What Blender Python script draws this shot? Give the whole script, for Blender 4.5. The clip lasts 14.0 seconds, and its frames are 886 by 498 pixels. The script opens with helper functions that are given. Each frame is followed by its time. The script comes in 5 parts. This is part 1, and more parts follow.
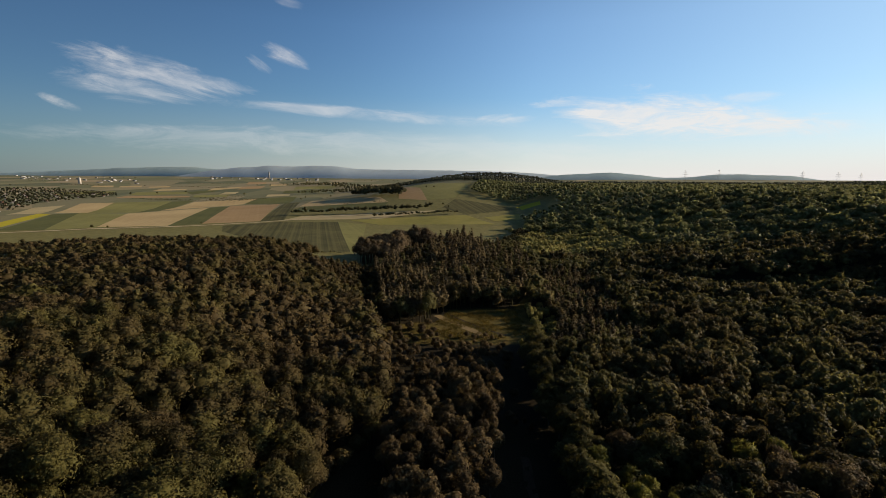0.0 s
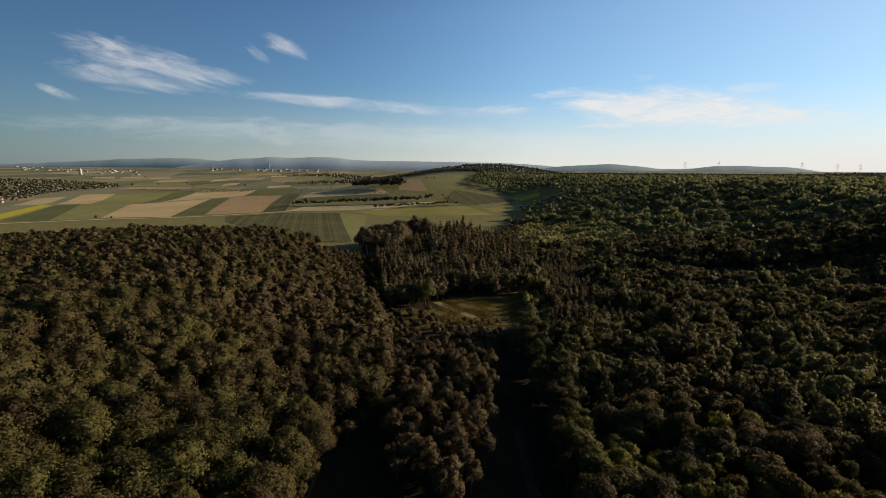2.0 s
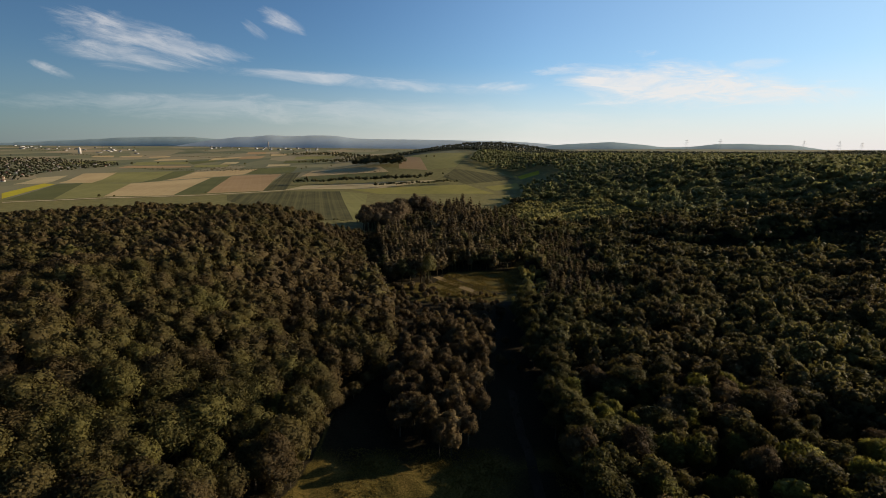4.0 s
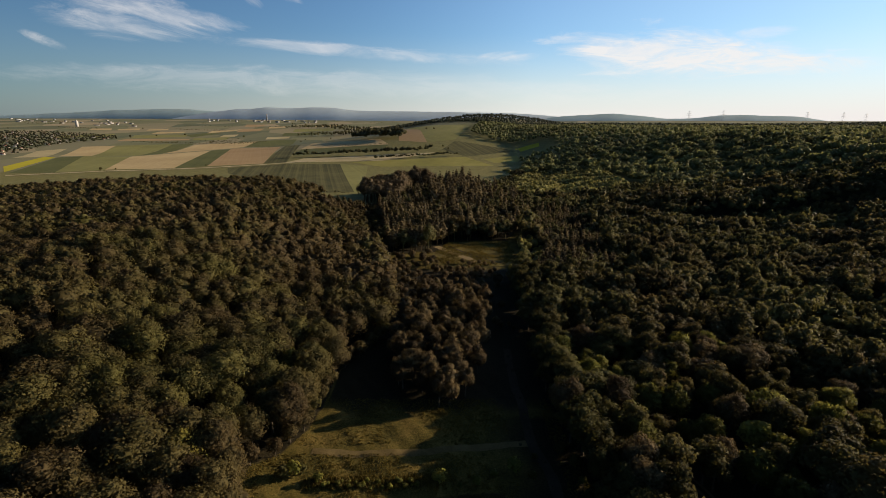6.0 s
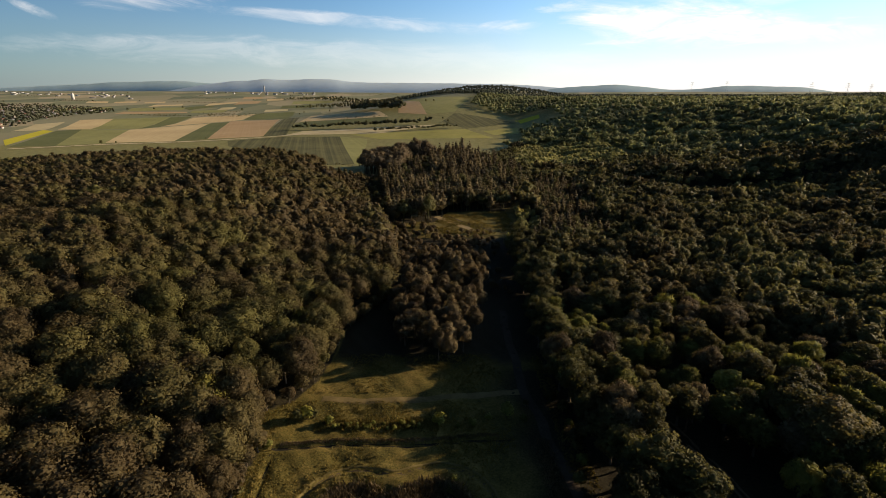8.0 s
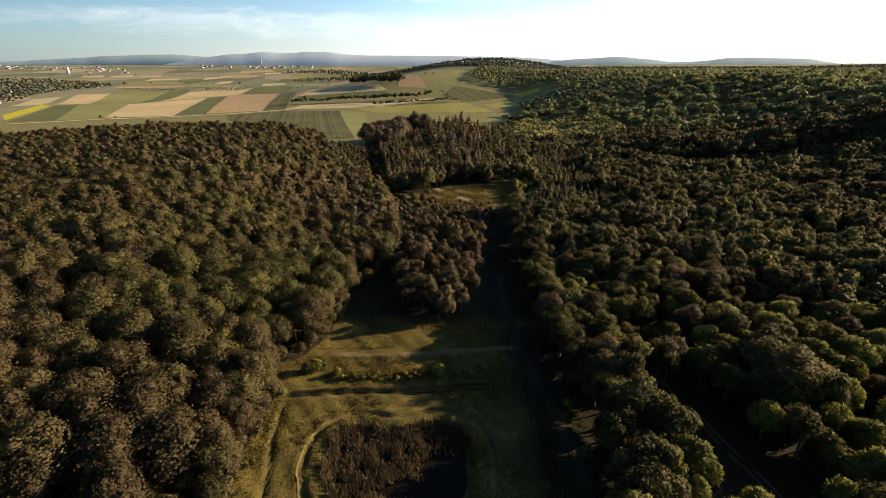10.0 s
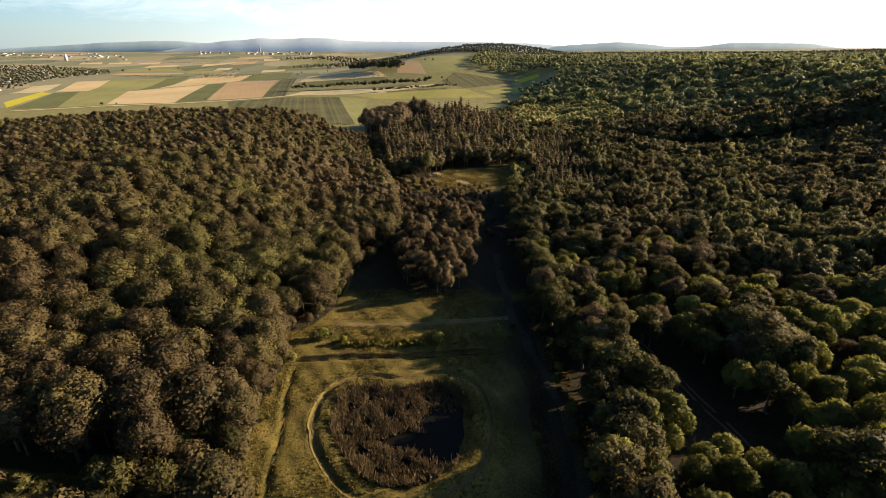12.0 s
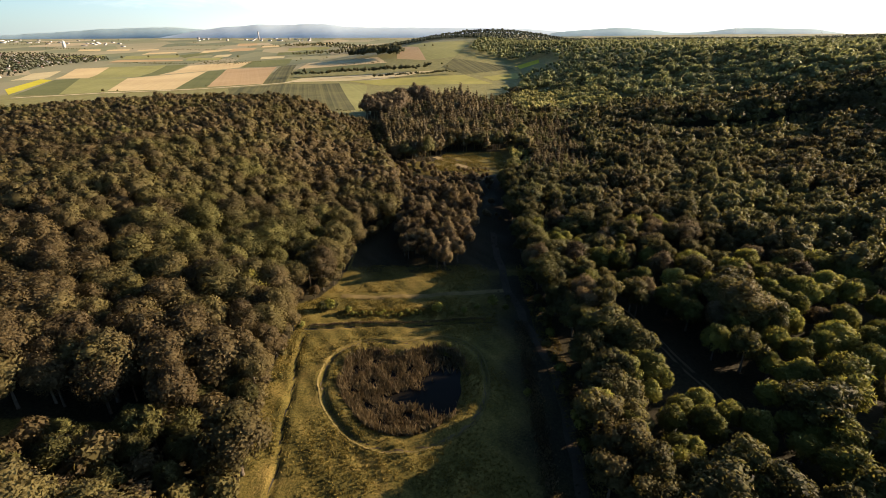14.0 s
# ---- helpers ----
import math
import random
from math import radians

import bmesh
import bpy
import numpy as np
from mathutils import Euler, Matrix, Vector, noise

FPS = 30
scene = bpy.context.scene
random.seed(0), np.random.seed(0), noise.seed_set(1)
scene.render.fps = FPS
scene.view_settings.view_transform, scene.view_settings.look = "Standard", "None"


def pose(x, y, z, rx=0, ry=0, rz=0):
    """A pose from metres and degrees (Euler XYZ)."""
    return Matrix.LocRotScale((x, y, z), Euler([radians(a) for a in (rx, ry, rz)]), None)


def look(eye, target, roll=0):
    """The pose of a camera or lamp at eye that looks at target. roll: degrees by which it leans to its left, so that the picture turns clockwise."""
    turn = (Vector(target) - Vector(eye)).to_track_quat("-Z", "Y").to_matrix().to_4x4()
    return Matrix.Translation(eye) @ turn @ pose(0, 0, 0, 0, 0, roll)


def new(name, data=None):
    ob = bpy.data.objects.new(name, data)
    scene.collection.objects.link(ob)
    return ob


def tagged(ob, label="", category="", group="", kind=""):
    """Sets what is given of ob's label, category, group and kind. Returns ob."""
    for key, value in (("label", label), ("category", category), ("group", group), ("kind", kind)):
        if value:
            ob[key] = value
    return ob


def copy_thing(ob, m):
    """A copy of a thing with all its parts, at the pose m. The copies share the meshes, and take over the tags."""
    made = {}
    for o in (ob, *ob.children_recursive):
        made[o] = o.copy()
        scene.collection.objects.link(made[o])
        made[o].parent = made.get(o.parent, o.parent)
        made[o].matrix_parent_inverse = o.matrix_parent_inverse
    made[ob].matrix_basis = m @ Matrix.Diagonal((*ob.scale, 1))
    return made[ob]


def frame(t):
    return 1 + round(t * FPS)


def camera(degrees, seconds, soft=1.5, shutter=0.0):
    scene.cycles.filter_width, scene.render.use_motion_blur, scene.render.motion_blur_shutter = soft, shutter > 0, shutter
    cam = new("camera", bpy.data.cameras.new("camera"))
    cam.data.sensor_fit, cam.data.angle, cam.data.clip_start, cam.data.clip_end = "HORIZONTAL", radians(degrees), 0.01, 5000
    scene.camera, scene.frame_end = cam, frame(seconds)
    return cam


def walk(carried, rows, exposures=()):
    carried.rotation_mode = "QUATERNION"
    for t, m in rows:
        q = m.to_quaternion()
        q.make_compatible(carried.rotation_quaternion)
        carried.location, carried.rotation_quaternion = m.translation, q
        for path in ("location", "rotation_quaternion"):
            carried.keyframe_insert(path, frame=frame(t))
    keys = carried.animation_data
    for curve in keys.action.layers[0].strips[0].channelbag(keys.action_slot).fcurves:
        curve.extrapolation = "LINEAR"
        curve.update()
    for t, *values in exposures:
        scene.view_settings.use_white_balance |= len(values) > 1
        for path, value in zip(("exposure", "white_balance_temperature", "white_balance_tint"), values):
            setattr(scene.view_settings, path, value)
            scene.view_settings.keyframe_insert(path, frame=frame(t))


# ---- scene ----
# ---------------------------------------------------------------- camera
cam = camera(85.03, 14.0, 0.85)
# seconds, x, y, z, yaw, pitch, roll: a drone that backs away level while it tilts down
PATH = [
    (0.0, -3.00, 81.17, 95.83, -0.250, -8.373, 0.357),
    (0.5, -2.91, 78.04, 95.84, -0.250, -8.367, 0.373),
    (1.0, -2.81, 74.96, 95.84, -0.249, -8.467, 0.383),
    (1.5, -2.72, 71.90, 95.84, -0.248, -8.862, 0.386),
    (2.0, -2.62, 68.88, 95.83, -0.246, -9.371, 0.384),
    (2.5, -2.52, 65.89, 95.81, -0.244, -9.853, 0.376),
    (3.0, -2.42, 62.92, 95.80, -0.242, -10.347, 0.363),
    (5.5, -1.91, 48.40, 95.63, -0.222, -14.384, 0.237),
    (6.0, -1.80, 45.55, 95.58, -0.216, -14.987, 0.202),
    (6.5, -1.69, 42.71, 95.53, -0.210, -15.622, 0.164),
    (7.0, -1.58, 39.88, 95.47, -0.204, -16.636, 0.125),
    (7.5, -1.47, 37.06, 95.40, -0.197, -17.384, 0.085),
    (8.0, -1.36, 34.24, 95.34, -0.189, -18.075, 0.043),
    (10.5, -0.79, 20.16, 94.92, -0.145, -21.476, -0.167),
    (11.0, -0.67, 17.33, 94.82, -0.134, -21.873, -0.207),
    (11.5, -0.55, 14.49, 94.72, -0.123, -22.081, -0.245),
    (12.0, -0.43, 11.64, 94.61, -0.112, -22.362, -0.281),
    (12.5, -0.31, 8.78, 94.50, -0.100, -22.705, -0.314),
    (13.0, -0.19, 5.90, 94.38, -0.088, -23.229, -0.344),
    (13.5, -0.06, 3.00, 94.26, -0.075, -23.605, -0.371),
    (14.0, 0.06, 0.09, 94.13, -0.061, -23.759, -0.395),
]


def flight(x, y, z, yaw, pitch, roll):
    a, b = radians(yaw), radians(pitch)
    way = Vector((-math.sin(a) * math.cos(b), math.cos(a) * math.cos(b), math.sin(b)))
    eye = Vector((x, y, z))
    return look(eye, eye + way * 100, roll)


# the clip's camera opens up as less sky is seen
walk(cam, [(t, flight(*p)) for t, *p in PATH],
     [(0.0, 0.29, 6500, 11), (3.0, 0.29, 6500, 11), (6.5, 0.45, 6550, 12), (8.2, 0.78, 6600, 12), (10.5, 1.34, 6700, 13), (12.0, 1.58, 6750, 14), (14.0, 1.75, 6750, 14)])

# ---------------------------------------------------------------- the lie of the land
def step(a, b, x):
    u = np.clip((np.asarray(x, float) - a) / (b - a), 0, 1)
    return u * u * (3 - 2 * u)


def land(x, y):
    """Height of the broad land forms: valley floor, wooded ridges, the plain that climbs to the skyline, the hills."""
    x, y = np.asarray(x, float), np.asarray(y, float)
    r = np.hypot(x, y - 40)
    q = np.clip((r - 1100) / 3500, 0, 0.97)
    true = np.where(r < 1100, np.maximum(r, 1), 1100 + (r - 1100) / (1 - q) ** 1.5)
    plain = 95 - 110 * r / true
    z = -2 + (plain + 2) * step(620, 1000, r)
    z = z + 28 * step(42, 165, -x - 0.04 * (y - 200)) * (0.55 + 0.45 * step(100, 220, y)) * (1 - step(500, 680, y)) * (1 - 0.4 * step(260, 480, -x))
    hill = 85 * np.exp(-(((x - 90) / 420) ** 2)) * step(850, 1950, y)
    crest = 113 * np.exp(-(((x - 250) / 560) ** 2)) * step(1950, 2750, y)
    s = x + 0.15 * y + 0.25 * np.maximum(0, y - 850)
    plateau = 66 * step(335, 705, s) - 4 * step(430, 600, y) * step(120, 260, x) * (1 - step(800, 1100, y))
    plateau = plateau + 15 * step(140, 260, x) * step(490, 535, y - 0.1 * np.abs(x - 300)) * (1 - step(335, 620, s))
    z = np.maximum(z, np.maximum(hill, crest) - 2)
    return np.maximum(z, -2 + plateau * (x > 0)) + np.minimum(plateau, 0) * (x > 0) * (z < 0)


POND = (-12.0, 116.2)


def ring_radius(a):
    """Outline of the bank round the pond, a rounded heart, by the angle round its middle."""
    a = np.arctan2(np.sin(a), np.cos(a))
    shoulders = 4.6 * (np.exp(-(((a - 0.85) / 0.55) ** 2)) + np.exp(-(((a - 2.4) / 0.5) ** 2)))
    return 24.3 + shoulders - 3.0 * np.exp(-(((a - 1.66) / 0.27) ** 2)) - 2.3 * np.exp(-(((a + 2.5) / 0.5) ** 2))


def ground_height(x, y):
    x, y = np.asarray(x, float), np.asarray(y, float)
    z = land(x, y)
    dx, dy = x - POND[0], y - POND[1]
    r, a = np.hypot(dx, dy), np.arctan2(dy, dx)
    d = r - ring_radius(a)
    z = z - 0.6 * np.exp(-((d / 0.8) ** 2)) + 0.22 * np.exp(-(((d - 1.8) / 0.9) ** 2)) + 0.16 * np.exp(-(((d + 2.0) / 1.0) ** 2)) - 2.3 * step(-3.5, -9, d)
    cross = y - 150.6 - 0.045 * x - 0.5 * np.sin(x * 0.16)
    z = z + (0.3 * np.exp(-(((cross - 1.7) / 0.9) ** 2)) - 0.6 * np.exp(-((cross / 0.75) ** 2))) * step(-52, -44, x) * (1 - step(12, 24, x))
    z = z - 0.35 * np.exp(-(((y - 144.2 - 0.03 * x - 0.9 * np.sin(x * 0.13)) / 1.1) ** 2)) * step(-36, -28, x) * (1 - step(4, 12, x))
    ditch = x + 49.6 - 0.145 * (145 - y) - 0.35 * np.sin(y * 0.23)
    z = z + (0.16 * np.exp(-(((ditch + 1.6) / 0.9) ** 2)) - 0.65 * np.exp(-((ditch / 0.75) ** 2))) * step(50, 60, y) * (1 - step(143, 148, y))
    near = (1 - step(300, 500, y))
    return z + near * 0.25 * (np.sin(x * 0.31 + 1.3) * np.sin(y * 0.27) + 0.5 * np.sin(x * 0.83 + y * 0.6))

# ---------------------------------------------------------------- world, sun, exposure
SUN_AZIMUTH, SUN_HEIGHT = radians(72), radians(16)  # from +y towards +x
world = bpy.data.worlds.new("sky")
scene.world = world
world.use_nodes = True
nt = world.node_tree
nt.nodes.clear()


def link(tree, a, b):
    tree.links.new(a, b)


def math_node(tree, op, a, b=None, c=None, clamp=False):
    n = tree.nodes.new("ShaderNodeMath")
    n.operation, n.use_clamp = op, clamp
    for i, v in enumerate((a, b, c)):
        if v is None:
            continue
        if isinstance(v, (int, float)):
            n.inputs[i].default_value = v
        else:
            tree.links.new(v, n.inputs[i])
    return n.outputs[0]


def noise_node(tree, vector, scale, detail=4.0, rough=0.55, distort=0.0):
    n = tree.nodes.new("ShaderNodeTexNoise")
    n.inputs["Scale"].default_value, n.inputs["Detail"].default_value = scale, detail
    n.inputs["Roughness"].default_value, n.inputs["Distortion"].default_value = rough, distort
    if vector is not None:
        tree.links.new(vector, n.inputs["Vector"])
    return n.outputs[0]


def ramp_node(tree, fac, stops):
    n = tree.nodes.new("ShaderNodeValToRGB")
    els = n.color_ramp.elements
    while len(els) < len(stops):
        els.new(0.5)
    for e, (p, c) in zip(els, stops):
        e.position, e.color = p, (*c, 1) if len(c) == 3 else c
    tree.links.new(fac, n.inputs[0])
    return n.outputs[0]


def mix_node(tree, fac, a, b, mode="MIX"):
    n = tree.nodes.new("ShaderNodeMix")
    n.data_type, n.blend_type = "RGBA", mode
    for sock, v in ((n.inputs[0], fac), (n.inputs[6], a), (n.inputs[7], b)):
        if isinstance(v, (int, float)):
            sock.default_value = v
        elif isinstance(v, tuple):
            sock.default_value = (*v, 1)
        else:
            tree.links.new(v, sock)
    return n.outputs[2]


sky = nt.nodes.new("ShaderNodeTexSky")
sky.sky_type, sky.sun_disc = "NISHITA", False
sky.sun_elevation, sky.sun_rotation = SUN_HEIGHT, SUN_AZIMUTH
sky.altitude, sky.air_density, sky.dust_density, sky.ozone_density = 200, 1.0, 0.45, 2.0
way = nt.nodes.new("ShaderNodeTexCoord").outputs["Generated"]
sep = nt.nodes.new("ShaderNodeSeparateXYZ")
link(nt, way, sep.inputs[0])
ahead = math_node(nt, "MAXIMUM", sep.outputs[1], 0.05)
u_dir = math_node(nt, "DIVIDE", sep.outputs[0], ahead)
v_dir = math_node(nt, "DIVIDE", sep.outputs[2], ahead)


def wisp(cu, cv, half_u, half_v, tilt, grain, amount):
    """One cirrus cloud: a soft ellipse on the sky, torn by drawn-out noise."""
    du, dv = math_node(nt, "SUBTRACT", u_dir, cu), math_node(nt, "SUBTRACT", v_dir, cv)
    c, s = math.cos(tilt), math.sin(tilt)
    a = math_node(nt, "ADD", math_node(nt, "MULTIPLY", du, c), math_node(nt, "MULTIPLY", dv, s))
    b = math_node(nt, "SUBTRACT", math_node(nt, "MULTIPLY", dv, c), math_node(nt, "MULTIPLY", du, s))
    comb = nt.nodes.new("ShaderNodeCombineXYZ")
    link(nt, math_node(nt, "MULTIPLY", a, 6.0), comb.inputs[0])
    link(nt, math_node(nt, "MULTIPLY", b, 24.0), comb.inputs[1])
    comb.inputs[2].default_value = cu * 7
    tear = noise_node(nt, comb.outputs[0], grain, 7, 0.62, 0.5)
    ea, eb = math_node(nt, "DIVIDE", a, half_u), math_node(nt, "DIVIDE", b, half_v)
    e = math_node(nt, "ADD", math_node(nt, "MULTIPLY", ea, ea), math_node(nt, "MULTIPLY", eb, eb))
    ragged = nt.nodes.new("ShaderNodeCombineXYZ")
    link(nt, math_node(nt, "MULTIPLY", a, 7.0), ragged.inputs[0])
    link(nt, math_node(nt, "MULTIPLY", b, 34.0), ragged.inputs[1])
    ragged.inputs[2].default_value = cv * 31
    shape = math_node(nt, "MULTIPLY", math_node(nt, "SUBTRACT", noise_node(nt, ragged.outputs[0], 1.0, 6, 0.66, 0.6), 0.5), 3.2)
    e = math_node(nt, "ADD", e, shape)
    body = math_node(nt, "SUBTRACT", 1.0, e, clamp=True)
    body = math_node(nt, "POWER", body, 1.5)
    t = math_node(nt, "MULTIPLY", math_node(nt, "SUBTRACT", tear, 0.24), 2.2, clamp=True)
    return math_node(nt, "MULTIPLY", math_node(nt, "MULTIPLY", body, t), amount)


WISPS = [
    (-0.585, 0.202, 0.19, 0.036, -0.24, 0.9, 0.8),
    (-0.50, 0.190, 0.13, 0.020, -0.20, 1.1, 0.6),
    (-0.63, 0.172, 0.15, 0.028, -0.16, 0.9, 0.6),
    (-0.31, 0.238, 0.05, 0.017, -0.4, 1.6, 0.7),
    (-0.362, 0.221, 0.03, 0.012, -0.6, 1.6, 0.4),
    (-0.770, 0.147, 0.050, 0.011, -0.35, 1.5, 0.5),
    (-0.18, 0.128, 0.34, 0.014, -0.07, 0.8, 0.55),
    (-0.297, 0.335, 0.03, 0.010, -0.2, 1.6, 0.25),
    (0.122, 0.116, 0.075, 0.013, 0.08, 1.4, 0.9),
    (0.43, 0.128, 0.24, 0.052, 0.0, 0.8, 1.6),
    (0.60, 0.112, 0.26, 0.034, -0.03, 0.8, 1.6),
    (0.615, 0.162, 0.07, 0.012, 0.1, 1.3, 0.5),
    (-0.15, 0.066, 0.85, 0.030, -0.03, 0.4, 0.32),
    (0.24, 0.058, 0.12, 0.013, 0.02, 1.0, 0.4),
]
cover = None
for w in WISPS:
    one = wisp(*w)
    cover = one if cover is None else math_node(nt, "MAXIMUM", cover, one)
in_front = math_node(nt, "GREATER_THAN", sep.outputs[1], 0.1)
cover = math_node(nt, "MULTIPLY", cover, in_front, clamp=True)
# haze that thickens towards the skyline
haze = math_node(nt, "SUBTRACT", 1.0, math_node(nt, "DIVIDE", math_node(nt, "ABSOLUTE", sep.outputs[2]), 0.16), clamp=True)
haze = math_node(nt, "POWER", haze, 1.6)
# a clear evening zenith is much darker than the sky low down
high = math_node(nt, "DIVIDE", math_node(nt, "SUBTRACT", sep.outputs[2], 0.28), 0.5, clamp=True)
dim = math_node(nt, "SUBTRACT", 1.0, math_node(nt, "MULTIPLY", high, 0.75))
tinted = mix_node(nt, 1.0, sky.outputs[0], (0.72, 1.0, 1.27), "MULTIPLY")
# the air glows more on the sun's side
sunward = math_node(nt, "ADD", math_node(nt, "MULTIPLY", sep.outputs[0], math.sin(SUN_AZIMUTH)), math_node(nt, "MULTIPLY", sep.outputs[1], math.cos(SUN_AZIMUTH)))
broad = math_node(nt, "MULTIPLY_ADD", sunward, 0.588, 0.412, clamp=True)
swept = math_node(nt, "MULTIPLY_ADD", broad, 1.7, -0.17, clamp=True)
sunward = math_node(nt, "MAXIMUM", sunward, 0.0)
glow = math_node(nt, "MULTIPLY", math_node(nt, "MULTIPLY", sunward, sunward), 0.65)
side = math_node(nt, "MULTIPLY_ADD", swept, 0.90, 0.68)
deep = mix_node(nt, 1.0, tinted, math_node(nt, "MULTIPLY", dim, side), "MULTIPLY")
brighter = mix_node(nt, math_node(nt, "MULTIPLY", glow, dim), deep, (7.4, 10.2, 12.0))
haze = math_node(nt, "MULTIPLY", haze, math_node(nt, "MULTIPLY_ADD", broad, 0.75, 0.38), clamp=True)
haze_tone = mix_node(nt, swept, (1.7, 2.5, 3.3), (11.3, 10.9, 10.4))
hazy = mix_node(nt, haze, brighter, haze_tone)
cloudy = mix_node(nt, math_node(nt, "MULTIPLY", cover, 0.85), hazy, (11.8, 11.4, 10.9))
bg = nt.nodes.new("ShaderNodeBackground")
bg.inputs["Strength"].default_value = 0.06
link(nt, cloudy, bg.inputs["Color"])
out = nt.nodes.new("ShaderNodeOutputWorld")
link(nt, bg.outputs[0], out.inputs[0])

sun_data = bpy.data.lights.new("sun", "SUN")
sun_data.energy, sun_data.angle, sun_data.color = 5.0, radians(0.55), (1.0, 0.79, 0.55)
sun = new("sun", sun_data)
towards_sun = Vector((math.sin(SUN_AZIMUTH) * math.cos(SUN_HEIGHT), math.cos(SUN_AZIMUTH) * math.cos(SUN_HEIGHT), math.sin(SUN_HEIGHT)))
sun.matrix_world = look(towards_sun * 500, (0, 0, 0))
scene.view_settings.exposure = 0.0


# ---------------------------------------------------------------- materials
def material(name):
    m = bpy.data.materials.new(name)
    m.use_nodes = True
    t = m.node_tree
    return m, t, t.nodes["Principled BSDF"], t.nodes["Material Output"]


def foliage(name, dark, light, joined, through_light=0.40, other=None, rounded=True):
    """Leaves: tint by tree, by clump and by patch; some light comes through them."""
    m, t, p, o = material(name)
    geo = t.nodes.new("ShaderNodeNewGeometry")
    if joined:
        at = t.nodes.new("ShaderNodeAttribute")
        at.attribute_name = "tint"
        tree = at.outputs["Fac"]
    else:
        tree = t.nodes.new("ShaderNodeObjectInfo").outputs["Random"]
    grain = noise_node(t, geo.outputs["Position"], 0.45, 3)
    f = math_node(t, "MULTIPLY", tree, 0.55)
    f = math_node(t, "ADD", f, math_node(t, "MULTIPLY", geo.outputs["Random Per Island"], 0.15))
    f = math_node(t, "ADD", f, math_node(t, "MULTIPLY", grain, 0.3))
    col = ramp_node(t, f, [(0.12, dark), (0.85, light), (1.0, tuple(min(1, c * 1.35) for c in light))])
    if other:  # stands of a second leaf colour, some tens of metres across
        stand_ = noise_node(t, geo.outputs["Position"], 0.014, 3, 0.6)
        lot = math_node(t, "MULTIPLY_ADD", math_node(t, "ADD", stand_, math_node(t, "MULTIPLY", tree, 0.12)), 5.0, -2.55, clamp=True)
        second = ramp_node(t, f, [(0.12, tuple(c_ * 0.45 for c_ in other)), (0.85, other), (1.0, tuple(min(1, c_ * 1.3) for c_ in other))])
        col = mix_node(t, lot, col, second)
    link(t, col, p.inputs["Base Color"])
    tr = t.nodes.new("ShaderNodeBsdfTranslucent")
    if rounded:  # leaves hang round the billow that they belong to
        fa = t.nodes.new("ShaderNodeAttribute")
        fa.attribute_name = "facing"
        vt = t.nodes.new("ShaderNodeVectorTransform")
        vt.vector_type, vt.convert_from, vt.convert_to = "NORMAL", "OBJECT", "WORLD"
        link(t, fa.outputs["Vector"], vt.inputs[0])
        link(t, vt.outputs[0], p.inputs["Normal"])
        link(t, vt.outputs[0], tr.inputs["Normal"])
    p.inputs["Roughness"].default_value = 0.75
    p.inputs["Specular IOR Level"].default_value = 0.15
    link(t, mix_node(t, 1.0, col, (1.75, 1.68, 1.35), "MULTIPLY"), tr.inputs["Color"])
    mx = t.nodes.new("ShaderNodeMixShader")
    mx.inputs[0].default_value = through_light
    link(t, p.outputs[0], mx.inputs[1])
    link(t, tr.outputs[0], mx.inputs[2])
    link(t, mx.outputs[0], o.inputs[0])
    return m


def earth(name, dark, light, fine=0.9, coarse=0.03, rows=None, bump=0.25, rough=0.95):
    """Soil, grass or crop: two scales of patches, and sown rows along a direction where the field shows them."""
    m, t, p, o = material(name)
    geo = t.nodes.new("ShaderNodeNewGeometry")
    pos = geo.outputs["Position"]
    a, b = noise_node(t, pos, coarse, 5, 0.6), noise_node(t, pos, fine, 4, 0.65)
    f = math_node(t, "ADD", math_node(t, "MULTIPLY", a, 0.65), math_node(t, "MULTIPLY", b, 0.35))
    if rows:
        angle, gap, amount = rows
        sp = t.nodes.new("ShaderNodeSeparateXYZ")
        link(t, pos, sp.inputs[0])
        across = math_node(t, "ADD", math_node(t, "MULTIPLY", sp.outputs[0], math.cos(angle)), math_node(t, "MULTIPLY", sp.outputs[1], math.sin(angle)))
        comb = t.nodes.new("ShaderNodeCombineXYZ")
        link(t, math_node(t, "DIVIDE", across, gap), comb.inputs[0])
        f = math_node(t, "ADD", f, math_node(t, "MULTIPLY", math_node(t, "SUBTRACT", noise_node(t, comb.outputs[0], 1.0, 3, 0.7), 0.5), amount))
    link(t, ramp_node(t, f, [(0.32, dark), (0.68, light)]), p.inputs["Base Color"])
    p.inputs["Roughness"].default_value = rough
    p.inputs["Specular IOR Level"].default_value = 0.1
    if bump:
        bn = t.nodes.new("ShaderNodeBump")
        bn.inputs["Strength"].default_value, bn.inputs["Distance"].default_value = bump, 0.4
        link(t, b, bn.inputs["Height"])
        link(t, bn.outputs[0], p.inputs["Normal"])
    return m


